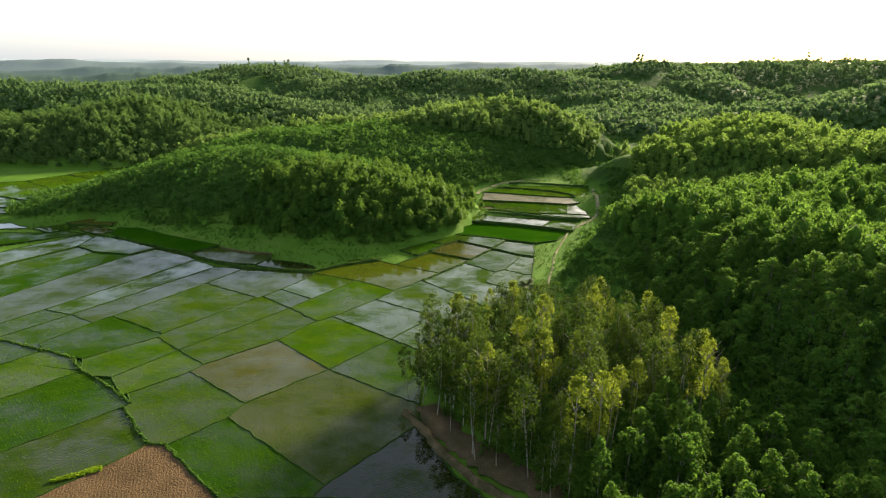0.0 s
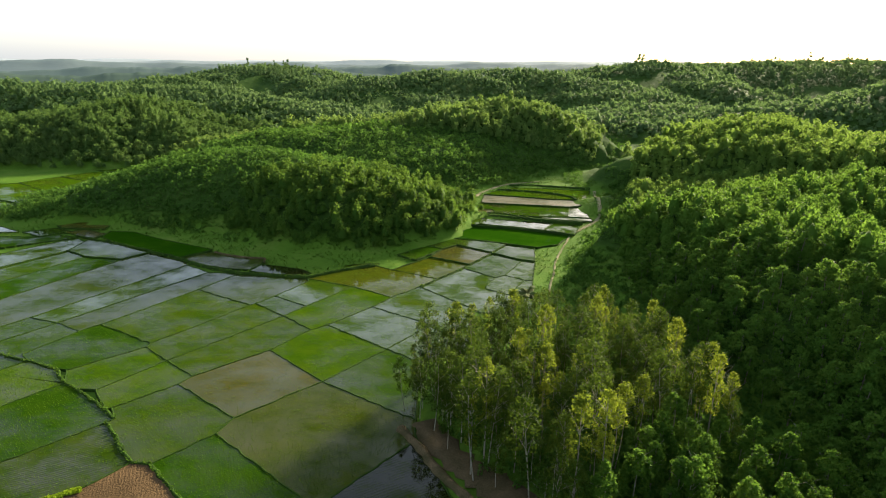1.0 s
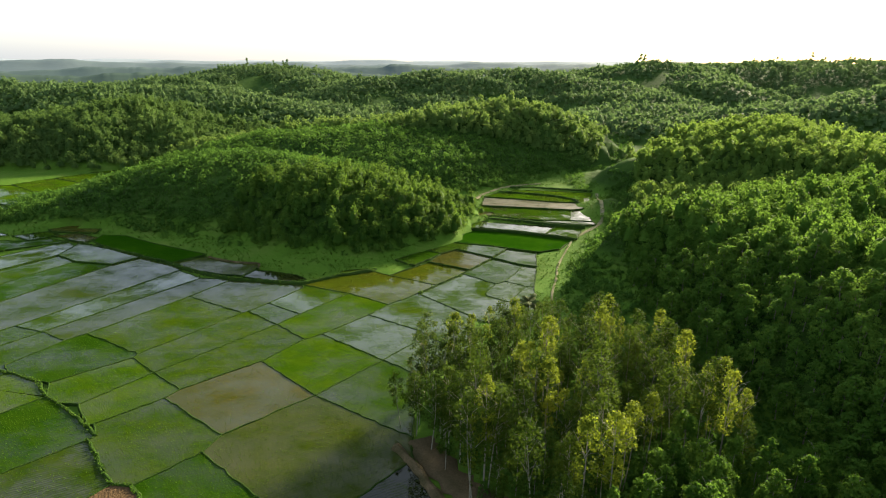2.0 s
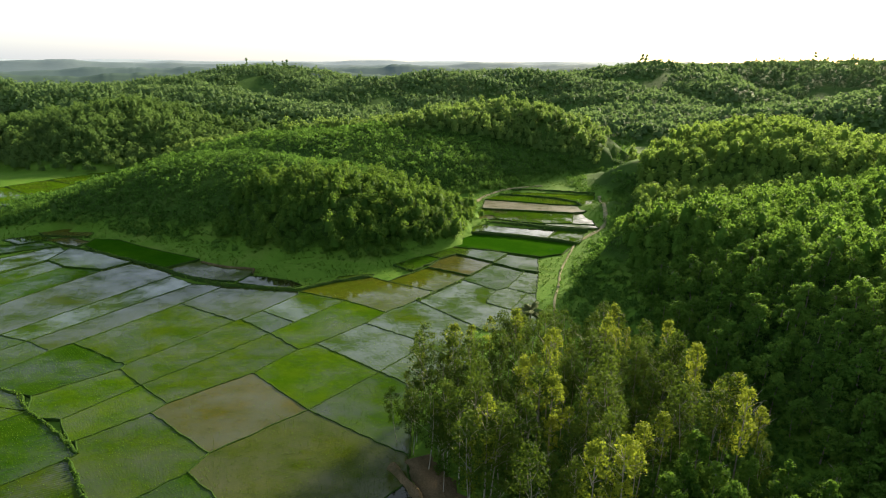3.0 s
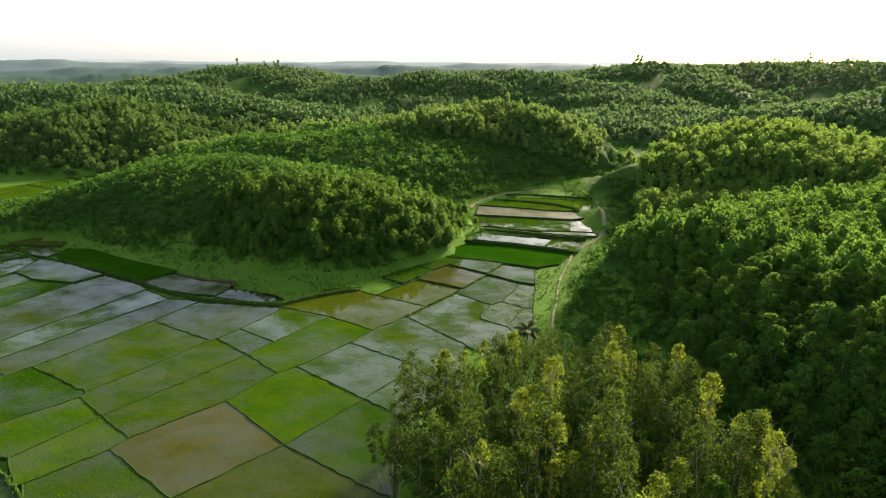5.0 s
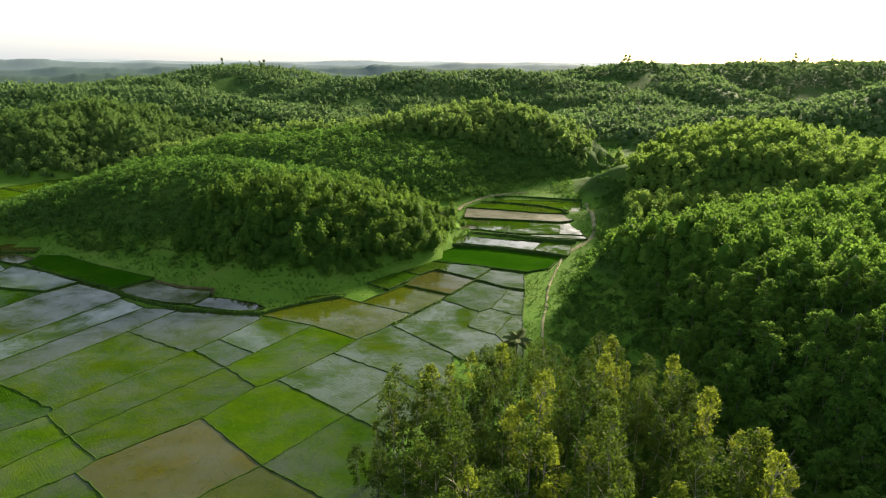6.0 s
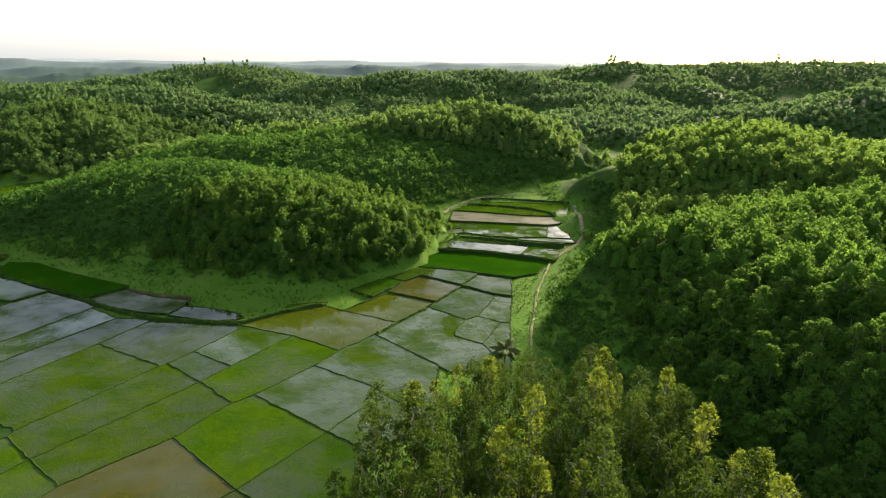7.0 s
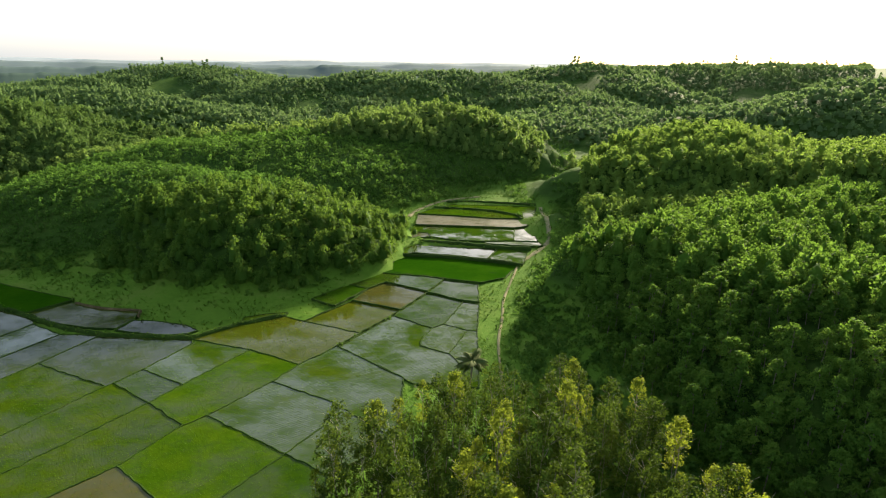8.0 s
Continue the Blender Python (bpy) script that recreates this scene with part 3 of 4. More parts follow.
plot("muddy", 1.5, (8.9, 164.0), (13.7, 163.6), (14.1, 160.1), (8.4, 159.1), level=1.5)
plot("sheet", 1.55, (36.4, 167.7), (39.3, 168.0), (39.7, 161.1), (38.8, 154.0), (33.3, 155.3), level=1.55)
plot("reflect", 1.45, (27.2, 156.5), (33.4, 155.6), (38.9, 154.3), (39.1, 151.1), (36.4, 150.9), (26.2, 153.8), level=1.45)
plot("earthwet", 1.85, (12.5, 180.4), (21.5, 178.0), (39.4, 173.2), (39.7, 166.9), (35.9, 165.5), (11.1, 170.5), level=1.85)
plot("lush", 2.05, (12.5, 180.9), (16.8, 185.8), (22.4, 185.5), (30.0, 183.0), (38.7, 177.3), (39.5, 173.6), (31.7, 174.7), (21.5, 178.4), level=2.05)
plot("lush", 2.25, (20.2, 187.5), (23.0, 190.1), (38.9, 187.0), (46.4, 185.2), (42.9, 173.8), (40.4, 169.8), (39.9, 177.0), (33.0, 182.0), (27.1, 185.0), level=2.25)
plot("deep", 0.5, (-82.6, 138.0), (-83.1, 143.2), (-77.2, 142.7), (-67.2, 136.2), (-52.4, 128.5), (-57.5, 122.9), (-69.4, 129.2), (-78.1, 134.6), level=0.5)
plot("olive", 0.25, (-57.1, 123.2), (-52.2, 127.5), (-45.2, 124.6), (-39.1, 122.4), (-38.9, 119.3), (-40.3, 115.7), (-45.4, 116.6), (-52.7, 119.4), level=0.25)
plot("pond", 0.2, (-38.8, 119.0), (-35.7, 118.5), (-29.7, 116.4), (-27.3, 114.1), (-28.7, 112.9), (-32.9, 112.9), (-40.1, 115.2), level=0.2)
plot("lush", 0.2, (-21.2, 116.4), (-21.0, 118.6), (-17.7, 119.7), (-14.0, 120.2), (-14.7, 118.6), (-19.0, 116.6), level=0.2)
plot("green", 0.2, (-88.5, 138.0), (-95.4, 140.9), (-97.9, 138.3), (-116.1, 139.1), (-106.6, 126.2))
plot("mixed", 0.4, (-98.1, 138.6), (-95.2, 140.7), (-94.0, 143.9), (-98.4, 146.0), (-104.4, 142.1))
plot("muddy", 0.4, (-88.3, 138.8), (-84.1, 136.8), (-82.9, 140.9), (-89.7, 144.5), (-94.5, 142.3))
plot("muddy", 0.3, (-96.4, 145.1), (-85.2, 144.2), (-85.5, 147.5), (-93.9, 150.9), (-100.1, 148.4))
plot("sheet", 0.5, (-116.8, 140.0), (-105.4, 142.3), (-113.4, 147.1), (-120.7, 145.3))
plot("lush", 0.5, (-148.7, 176.5), (-154.2, 193.6), (-153.3, 200.3), (-146.0, 202.5), (-136.5, 195.8), (-126.6, 187.8), (-124.4, 172.3), (-138.4, 179.1), level=0.5)
plot("lush", 0.5, (-146.5, 203.5), (-143.1, 208.8), (-138.8, 214.4), (-126.0, 207.0), (-125.7, 197.9), (-126.2, 187.8), level=0.5)
plot("lush", 0.5, (-139.0, 215.5), (-132.2, 223.9), (-125.1, 224.1), (-125.6, 207.0), level=0.5)
plot("lush", 0.5, (-132.8, 226.4), (-123.8, 235.7), (-121.4, 241.2), (-125.3, 225.3), level=0.5)
plot("half", 0.5, (-149.8, 173.4), (-137.3, 177.5), (-123.8, 170.9), (-124.6, 165.1), (-137.2, 163.5), level=0.5)
plot("reflect", 0.5, (-137.3, 161.5), (-123.6, 163.7), (-121.9, 157.8), (-131.0, 153.3), level=0.5)


def bank(points, z, width, high, rng, mat=BANK):
    """An uneven earth bank along a line."""
    path = []
    for (x0, y0), (x1, y1) in zip(points, points[1:]):
        n = max(2, int(math.hypot(x1 - x0, y1 - y0) / 0.9))
        path += [(x0 + (x1 - x0) * i / n, y0 + (y1 - y0) * i / n) for i in range(n)]
    path = np.array(path + [points[-1]])
    along = np.gradient(path, axis=0)
    side = np.stack([-along[:, 1], along[:, 0]], -1) / np.maximum(np.linalg.norm(along, axis=1), 1e-6)[:, None]
    n = len(path)
    path[1:-1] += side[1:-1] * rng.normal(0, 0.07, (n - 2, 1))
    w = width * rng.uniform(0.75, 1.3, n)[:, None]
    h = high * rng.uniform(0.7, 1.3, n)
    cols = []
    for k, up in ((-1, -0.5), (-0.75, 0.3), (-0.3, 1), (0.3, 0.95), (0.75, 0.25), (1, -0.5)):
        p = path + side * w * k * 0.5
        cols.append(np.concatenate([p, (z + up * (h if up > 0 else h * 0 + 0.6))[:, None]], 1))
    v = np.stack(cols, 1).reshape(-1, 3)
    i = np.arange(n * 6).reshape(n, 6)
    f = np.stack([i[:-1, :-1], i[1:, :-1], i[1:, 1:], i[:-1, 1:]], -1).reshape(-1, 4)
    return mesh_of("bank", v, f, mat, True)


def inside_of(c, x, y):
    inside = np.zeros(x.shape, bool)
    j = len(c) - 1
    for i in range(len(c)):
        (xi, yi), (xj, yj) = c[i], c[j]
        inside ^= ((yi > y) != (yj > y)) & (x < (xj - xi) * (y - yi) / ((yj - yi) or 1e-9) + xi)
        j = i
    return inside


# the ground lies below the level fields
co = np.empty(len(ground.data.vertices) * 3, np.float32)
ground.data.vertices.foreach_get("co", co)
co = co.reshape(-1, 3)
for _, level, c in PLOTS:
    mid = c.mean(axis=0)
    hit = inside_of(mid + (c - mid) * 1.03, co[:, 0], co[:, 1])
    co[hit, 2] = np.minimum(co[hit, 2], level - 0.3)
ground.data.vertices.foreach_set("co", co.ravel())
ground.data.update()

bank_rng = np.random.default_rng(7)
for (a, b), z in EDGES.items():
    if math.dist(a, b) > 0.3:
        tagged(new("bank", bank([a, b], z, 0.28, 0.09, bank_rng)), "low grassy earth bank between rice fields", "bank", "banks between fields", "structure")


# ---------- leaves and trees ----------
def leaf_cloud(rng, n, centres, radii, size, up=0.35, out=None, loose=0.7, skin=(0.35, 1.3)):
    """Leaf sprays on the skins of several clumps, mostly on the sides that face out of the crown."""
    k = rng.integers(0, len(centres), n)
    d = rng.normal(size=(n, 3))
    d[:, 2] += up
    if out is not None:
        d += out[k] * 0.9
    d /= np.linalg.norm(d, axis=1)[:, None]
    p = centres[k] + d * radii[k] * rng.uniform(*skin, (n, 1))
    nrm = d + rng.normal(0, loose, (n, 3))
    nrm /= np.linalg.norm(nrm, axis=1)[:, None]
    a = np.cross(nrm, rng.normal(size=(n, 3)))
    a /= np.linalg.norm(a, axis=1)[:, None]
    b = np.cross(nrm, a)
    s = size * rng.uniform(0.6, 1.35, (n, 1))
    v = np.stack([p - a * s * 0.6 - b * s * 0.35, p + a * s * 0.6 - b * s * 0.3, p + b * s * 0.75], 1)
    return v.reshape(-1, 3), np.arange(n * 3).reshape(n, 3)


def crown(rng, n, high, wide, base, clumps, size, lean=0.0, taper=0.3, puff=(0.10, 0.19), tall=0.85, loose=0.65):
    """A crown of clumps: from base to high, wide across."""
    t = rng.uniform(0, 1, clumps) ** 0.8
    ang = rng.uniform(0, 2 * np.pi, clumps)
    spread = wide * 0.5 * np.sqrt(np.clip(1 - (t * 2 - 1 + taper) ** 2 * 0.75, 0.1, 1)) * rng.uniform(0.35, 0.86, clumps)
    c = np.stack([np.cos(ang) * spread + lean * t, np.sin(ang) * spread, base + (high - base) * (0.12 + 0.78 * t)], -1)
    r = wide * rng.uniform(*puff, (clumps, 1)) * np.array([[1, 1, tall]])
    out = c - np.array([lean * 0.4, 0, base + (high - base) * 0.35])
    out /= np.linalg.norm(out, axis=1)[:, None]
    return leaf_cloud(rng, n, c, r, size, out=out, loose=loose, skin=(0.55, 1.35))


def dome(rng, high, wide, base, sides=6):
    """The leafy body of a crown: a lumpy low cap, in triangles."""
    a = np.linspace(0, 2 * np.pi, sides, endpoint=False) + rng.uniform(0, 1)
    rings = []
    for k, up in ((0.50, 0.0), (0.33, 0.66)):
        r = wide * k * rng.uniform(0.8, 1.15, sides)
        rings.append(np.stack([np.cos(a) * r, np.sin(a) * r, base + (high - base) * (up + rng.uniform(-0.08, 0.08, sides))], -1))
    v = np.concatenate(rings + [np.array([[0, 0, high]])])
    i = np.arange(sides)
    j = (i + 1) % sides
    f = [np.stack(q, -1) for q in ((i, j, sides + j), (i, sides + j, sides + i), (sides + i, sides + j, i * 0 + 2 * sides))]
    return v, np.concatenate(f)


def limb(points, r0, r1, sides=6):
    pts = np.array(points, float)
    n = len(pts)
    a = np.linspace(0, 2 * np.pi, sides, endpoint=False)
    r = np.linspace(r0, r1, n)
    v = (pts[:, None, :] + np.stack([np.cos(a), np.sin(a), a * 0], -1)[None] * r[:, None, None]).reshape(-1, 3)
    i = np.arange(n * sides).reshape(n, sides)
    j = np.roll(i, -1, axis=1)
    return v, np.stack([i[:-1], j[:-1], j[1:], i[1:]], -1).reshape(-1, 4)


def joined(pieces):
    v, f, k = [], [], 0
    for a, b in pieces:
        v.append(a)
        f.append(b + k)
        k += len(a)
    return np.concatenate(v), np.concatenate(f)


def trunk(rng, high, r, limbs, lean=0.0):
    bend = rng.normal(0, 0.02 * high, 2)
    mid = [(lean * (z / high) + bend[0] * math.sin(z / high * 3), bend[1] * math.sin(z / high * 2.4), z) for z in np.linspace(-0.5, high, 7)]
    out = [limb(mid, r, r * 0.25)]
    for _ in range(limbs):
        k = rng.uniform(0.45, 0.9)
        ang, ln = rng.uniform(0, 2 * np.pi), high * rng.uniform(0.12, 0.22)
        s = np.array([lean * k, 0, high * k])
        e = s + np.array([math.cos(ang) * ln, math.sin(ang) * ln, ln * 0.9])
        out.append(limb([s, (s + e) / 2 + (0, 0, 0.15), e], r * 0.38, r * 0.1, 5))
    return joined(out)


def tree_kind(name, rng, leaf, high, wide, base, n, clumps, size, r, limbs, label, category, taper=0.3, puff=(0.10, 0.19), tall=0.85, bark=BARK):
    """One tree: an empty at its foot with a trunk and a crown."""
    root = new(name)
    lean = rng.normal(0, 0.4)
    part("trunk", mesh_of("trunk", *trunk(rng, high * 0.9, r, limbs, lean), bark, True), root)
    part("crown", mesh_of("crown", *crown(rng, n, high, wide, base, clumps, size, lean, taper, puff, tall), leaf), root)
    return tagged(root, label, category)


def scatter(rng, x0, x1, y0, y1, gap):
    """Points about a gap apart, jittered."""
    xs, ys = np.arange(x0, x1, gap), np.arange(y0, y1, gap * 0.9)
    X, Y = np.meshgrid(xs, ys)
    X = X + (np.arange(len(ys)) % 2)[:, None] * gap * 0.5
    return (X + rng.uniform(-0.42, 0.42, X.shape) * gap).ravel(), (Y + rng.uniform(-0.42, 0.42, Y.shape) * gap).ravel()


NAMES = list(HILLS)


RX, RY = np.meshgrid(np.arange(-560, 760, 6.0), np.arange(0, 860, 6.0))
RELIEF = land(RX, RY)[0] + 1.5


def facing(x, y, z):
    """True on slopes that look down on the valley; those that fall away behind a crest stay bare."""
    far = np.hypot(x, y)
    steep = (z + 7 - 41) / far
    block = np.full(x.shape, -9.0)
    for k in np.linspace(0.08, 0.985, 70):
        h = RELIEF[np.clip((y * k / 6).round().astype(int), 0, RX.shape[0] - 1), np.clip(((x * k + 560) / 6).round().astype(int), 0, RX.shape[1] - 1)]
        block = np.maximum(block, (h - 41) / (far * k))
    return (steep > block) & (x < 24 + y * 0.80) & (-x < 20 + y * 0.76)


def in_plots(x, y):
    hit = np.zeros(x.shape, bool)
    for _, _, c in PLOTS:
        hit |= inside_of(c, x, y)
    return hit


def on_meadow(x, y):
    """Open grass between the terraces and the foot of the knoll and its spur."""
    return y < np.interp(x, [-110, -84, -60, -42, -33, -23, -14, -10, -4, 2, 6], [150, 149, 138, 132, 129, 127, 126, 130, 134, 138, 100])


def on_hills(rng, box, gap, hills, low=0.8):
    x, y = scatter(rng, *box, gap)
    z, w = land(x, y)
    ok = np.isin(w, [NAMES.index(h) for h in hills]) & (z - valley_floor(x, y) > low)
    gully, _, _ = stretch_of(x, y, [(62, 222, 1, 1), (72, 250, 1, 1), (84, 292, 1, 1)])     # a grassy clearing runs up between the hills
    ok &= gully > 5
    ok &= ~in_plots(x, y) & ~(on_meadow(x, y) & (x < 6))
    ok[ok] &= facing(x[ok], y[ok], z[ok])
    return x[ok], y[ok], z[ok]


def wood(name, rng, x, y, z, templates, leaf, label, category, smin=0.75, smax=1.25):
    """Many alike plants in one mesh."""
    V, F, k = [], [], 0
    for px, py, pz in zip(x, y, z):
        tv, tf = templates[rng.integers(len(templates))]
        a, s = rng.uniform(0, 2 * np.pi), smin + (smax - smin) * rng.uniform() ** 1.4
        c, d = math.cos(a) * s, math.sin(a) * s
        V.append(np.stack([tv[:, 0] * c - tv[:, 1] * d + px, tv[:, 0] * d + tv[:, 1] * c + py, tv[:, 2] * s * rng.uniform(0.8, 1.4) + pz], -1))
        F.append(tf + k)
        k += len(tv)
    ob = new(name, mesh_of(name, np.concatenate(V), np.concatenate(F), leaf, True))
    return tagged(ob, label, category, kind="stuff")


tr = np.random.default_rng(11)
# near hillside: trees of their own
broad = [tree_kind("tree", tr, LEAF["hill"], tr.uniform(5.6, 7.0), tr.uniform(4.1, 5.0), 0.8, 1050, 44, 0.30, 0.13, 4, "leafy green tree on the wooded hillside", "tree") for _ in range(5)]
nx_, ny_, nz_ = on_hills(tr, (28, 75, 46, 136), 2.15, ["near_east", "near_bank"])
def hill_edge(x, y):
    """Trees stand to the right of this line, shrubs to its left."""
    return x > np.interp(y, [40, 60, 68, 82, 103, 120, 127, 141, 180, 226], [31, 31, 31, 33, 34.5, 35, 36, 45, 57, 73])


ok = hill_edge(nx_, ny_)
nx_, ny_, nz_ = nx_[ok], ny_[ok], nz_[ok]
order = np.argsort(np.hypot(nx_ - 25, (ny_ - 70) * 0.8))
near, rest = order[:290], order[290:]
for i, k in enumerate(near):
    m = pose(nx_[k], ny_[k], nz_[k], 0, 0, tr.uniform(0, 360)) @ Matrix.Scale(0.36 + 0.46 * tr.uniform() ** 1.3, 4)
    src = broad[i % 5]
    if i < 5:
        src.matrix_basis = m
    else:
        ob = copy_thing(src, Matrix())
        ob.matrix_basis = m
for ob in scene.objects:
    if ob.name.split(".")[0] == "tree":
        ob["group"] = "trees of the near hillside"


def templates(n, leaves, size, high=5.6, wide=4.5, base=0.4, clumps=14, body=False, puff=(0.13, 0.22), sides=6):
    made = []
    for _ in range(n):
        h, w = high * tr.uniform(0.9, 1.1), wide * tr.uniform(0.9, 1.15)
        leafy = crown(tr, leaves, h, w, base, clumps, size, puff=puff)
        made.append(joined([leafy, dome(tr, h * 0.80, w * 0.72, max(base, h * 0.25), sides)]) if body else leafy)
    return made


mid_t = templates(8, 320, 0.38, clumps=30, body=True, puff=(0.13, 0.22))
far_t = templates(8, 120, 0.54, clumps=20, body=True, puff=(0.14, 0.22))
tiny_t = templates(10, 20, 0.90, 4.2, 5.2, 0.5, 9, True, sides=5)
bush_t = templates(8, 70, 0.36, 1.5, 2.7, -0.3, 9)
bx, by, bz = on_hills(tr, (60, 150, -10, 150), 2.3, ["near_east", "near_bank"])
ok = ~((bx < 75) & (by > 46) & (by < 136)) & (bx < 25 + by) & hill_edge(bx, by)
wood("near_hill_wood", tr, np.concatenate([bx[ok], nx_[rest]]), np.concatenate([by[ok], ny_[rest]]), np.concatenate([bz[ok], nz_[rest]]), mid_t, LEAF["hill"], "dense green broadleaf wood on the near hill", "wood", 0.38, 0.86)
x, y, z = on_hills(tr, (-60, 15, 120, 185), 2.3, ["knob"], 0.6)
wood("knoll_wood", tr, x, y, z, mid_t, LEAF["knob"], "young bright green trees covering the rounded knoll", "wood", 0.36, 0.76)
x, y, z = on_hills(tr, (40, 230, 120, 260), 2.25, ["east", "east_saddle"], 0.25)
ok = hill_edge(x, y)
x, y, z = x[ok], y[ok], z[ok]
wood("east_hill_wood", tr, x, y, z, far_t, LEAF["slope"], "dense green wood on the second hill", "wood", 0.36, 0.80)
x, y, z = on_hills(tr, (-110, 80, 195, 300), 2.7, ["middle"])
ok = (y > 228 - 0.12 * x)
wood("middle_ridge_wood", tr, x[ok], y[ok], z[ok], far_t, LEAF["middle"], "green wood along the middle ridge", "wood", 0.36, 0.9)
x, y, z = on_hills(tr, (-260, -90, 225, 330), 3.0, ["west"], 0.2)
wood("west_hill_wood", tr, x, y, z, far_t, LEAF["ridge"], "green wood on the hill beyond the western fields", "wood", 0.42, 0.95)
# the far ridges get their haze from the leaf colour alone
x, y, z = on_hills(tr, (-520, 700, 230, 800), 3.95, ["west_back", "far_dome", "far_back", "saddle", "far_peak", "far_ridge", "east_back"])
wood("far_woods", tr, x, y, z, tiny_t, LEAF["far"], "distant wooded ridges, evening haze put into their leaf colour", "wood", 0.45, 1.0)
tall_t = [crown(tr, 240, 9.0, 4.2, 0.2, 16, 0.9) for _ in range(4)]
x, y = np.concatenate([tr.uniform(180, 560, 70), tr.uniform(-230, -150, 6)]), np.concatenate([tr.uniform(560, 730, 70), tr.uniform(620, 660, 6)])
z, w = land(x, y)
ok = z > 26
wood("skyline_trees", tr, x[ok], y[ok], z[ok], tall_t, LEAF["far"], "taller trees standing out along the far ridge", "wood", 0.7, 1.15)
x, y, z = on_hills(tr, (-130, 10, 130, 215), 1.55, ["spur"], 0.3)
wood("spur_shrubs", tr, x, y, z, bush_t, LEAF["shrub"], "tangled green shrubs and creepers covering the spur", "shrubs", 0.35, 1.05)
x, y, z = on_hills(tr, (-110, 70, 175, 250), 2.0, ["middle"], 0.2)
ok = ~(y > 228 - 0.12 * x)
wood("middle_shrubs", tr, x[ok], y[ok], z[ok], bush_t, LEAF["shrub"], "low green shrubs on the slope of the middle ridge", "shrubs", 0.45, 1.3)

# grove of slim trees by the fields
gr = np.random.default_rng(23)
slim = [tree_kind("acacia_tree", gr, LEAF["grove"], gr.uniform(9.4, 11.6), gr.uniform(2.8, 3.8), gr.uniform(1.8, 3.4), 1400, 46, 0.17, 0.075, 9,
                  "slim olive-green acacia with a pale bare trunk", "tree", 0.1, (0.10, 0.18), 1.4, PALE_BARK) for _ in range(5)]
slim += [tree_kind("acacia_tree", gr, LEAF["pale"], gr.uniform(11.4, 12.8), gr.uniform(2.0, 2.6), gr.uniform(3.4, 5.0), 1200, 36, 0.17, 0.10, 9,
                   "tall thin yellow-green acacia with a pale bare trunk", "tree", 0.1, (0.11, 0.19), 1.7, PALE_BARK) for _ in range(2)]
def bushy_side(x, y):
    """Bushier trees stand here, between the grove and the near hill."""
    return (y < 60 - (x - 14) * 0.30) & (x > 11.5 + (y - 42) * 0.80)


gx_, gy_ = scatter(gr, -8, 34, 40, 90, 2.75)
inside = (np.hypot((gx_ - 15.5) / 21.5, (gy_ - 61) / 23) < 1) & (gy_ > 54 - gx_ * 1.3) & (gx_ < 33 - np.abs(gy_ - 62) * 0.25)
inside &= ~bushy_side(gx_, gy_)
gx_, gy_ = gx_[inside], gy_[inside]
gz_, _ = land(gx_, gy_)
for i in range(len(gx_)):
    s = gr.uniform(0.58, 1.12) * np.interp(gy_[i], [62, 80], [1.05, 0.85]) * np.interp(gx_[i], [22, 31], [1, 0.85])
    m = pose(gx_[i], gy_[i], gz_[i], 0, 0, gr.uniform(0, 360)) @ Matrix.Scale(s, 4)
    src = slim[i % 7]
    if i < 7:
        src.matrix_basis = m
    else:
        ob = copy_thing(src, Matrix())
        ob.matrix_basis = m
for ob in scene.objects:
    if ob.name.split(".")[0] == "acacia_tree":
        ob["group"] = "trees of the grove"

# leafy trees at the foot of the near hill, beside the grove
fr = np.random.default_rng(31)
bushy = [tree_kind("bushy_tree", fr, LEAF["bushy"], fr.uniform(7.0, 8.6), fr.uniform(3.0, 3.8), 0.9, 1500, 48, 0.24, 0.10, 5,
                   "bushy bright green tree beside the grove", "tree", 0.3, (0.09, 0.17), 1.2, PALE_BARK) for _ in range(3)]
fx, fy = scatter(fr, 6, 46, 30, 66, 2.9)
inside = bushy_side(fx, fy) & (fx < 40)
fx, fy = fx[inside], fy[inside]
fz, _ = land(fx, fy)
for i in range(len(fx)):
    ob = bushy[i] if i < 3 else copy_thing(bushy[i % 3], Matrix())
    ob.matrix_basis = pose(fx[i], fy[i], fz[i], 0, 0, fr.uniform(0, 360)) @ Matrix.Scale(fr.uniform(0.6, 0.95), 4)
    tagged(ob, "bushy bright green tree beside the grove", group="trees beside the grove")

# undergrowth along the valley's edge and under the grove
x, y = scatter(fr, -4, 76, 36, 235, 1.45)
z, w = land(x, y)
edge = np.interp(y, [36, 46, 50, 55, 60, 68, 76, 82, 90, 105, 120, 135, 150, 180, 225, 240], [16, 10, 6, 3, 0, -2, 3, 12, 20.5, 22.4, 25.2, 33, 42, 51, 62, 66])
track, _, _ = stretch_of(x, y, [(31.1, 140.8, 1, 1), (37.9, 150.5, 1, 1), (44.6, 168, 1, 1), (48.4, 188.5, 1, 1)])
ok = (x > edge + fr.normal(0, 1.2, x.shape)) & (z < 8) & (track > 1.8)
close = ok & (y < 78)
wood("grove_undergrowth", fr, x[close], y[close], z[close], bush_t, LEAF["shrub"], "dense dark green undergrowth at the foot of the grove", "shrubs", 0.5, 1.15)
ok &= ~close
wood("valley_undergrowth", fr, x[ok], y[ok], z[ok], bush_t, LEAF["shrub"], "low tangled green undergrowth along the valley edge", "shrubs", 0.35, 0.9)
x, y = scatter(fr, 14, 34, 88, 140, 3.0)
z, w = land(x, y)
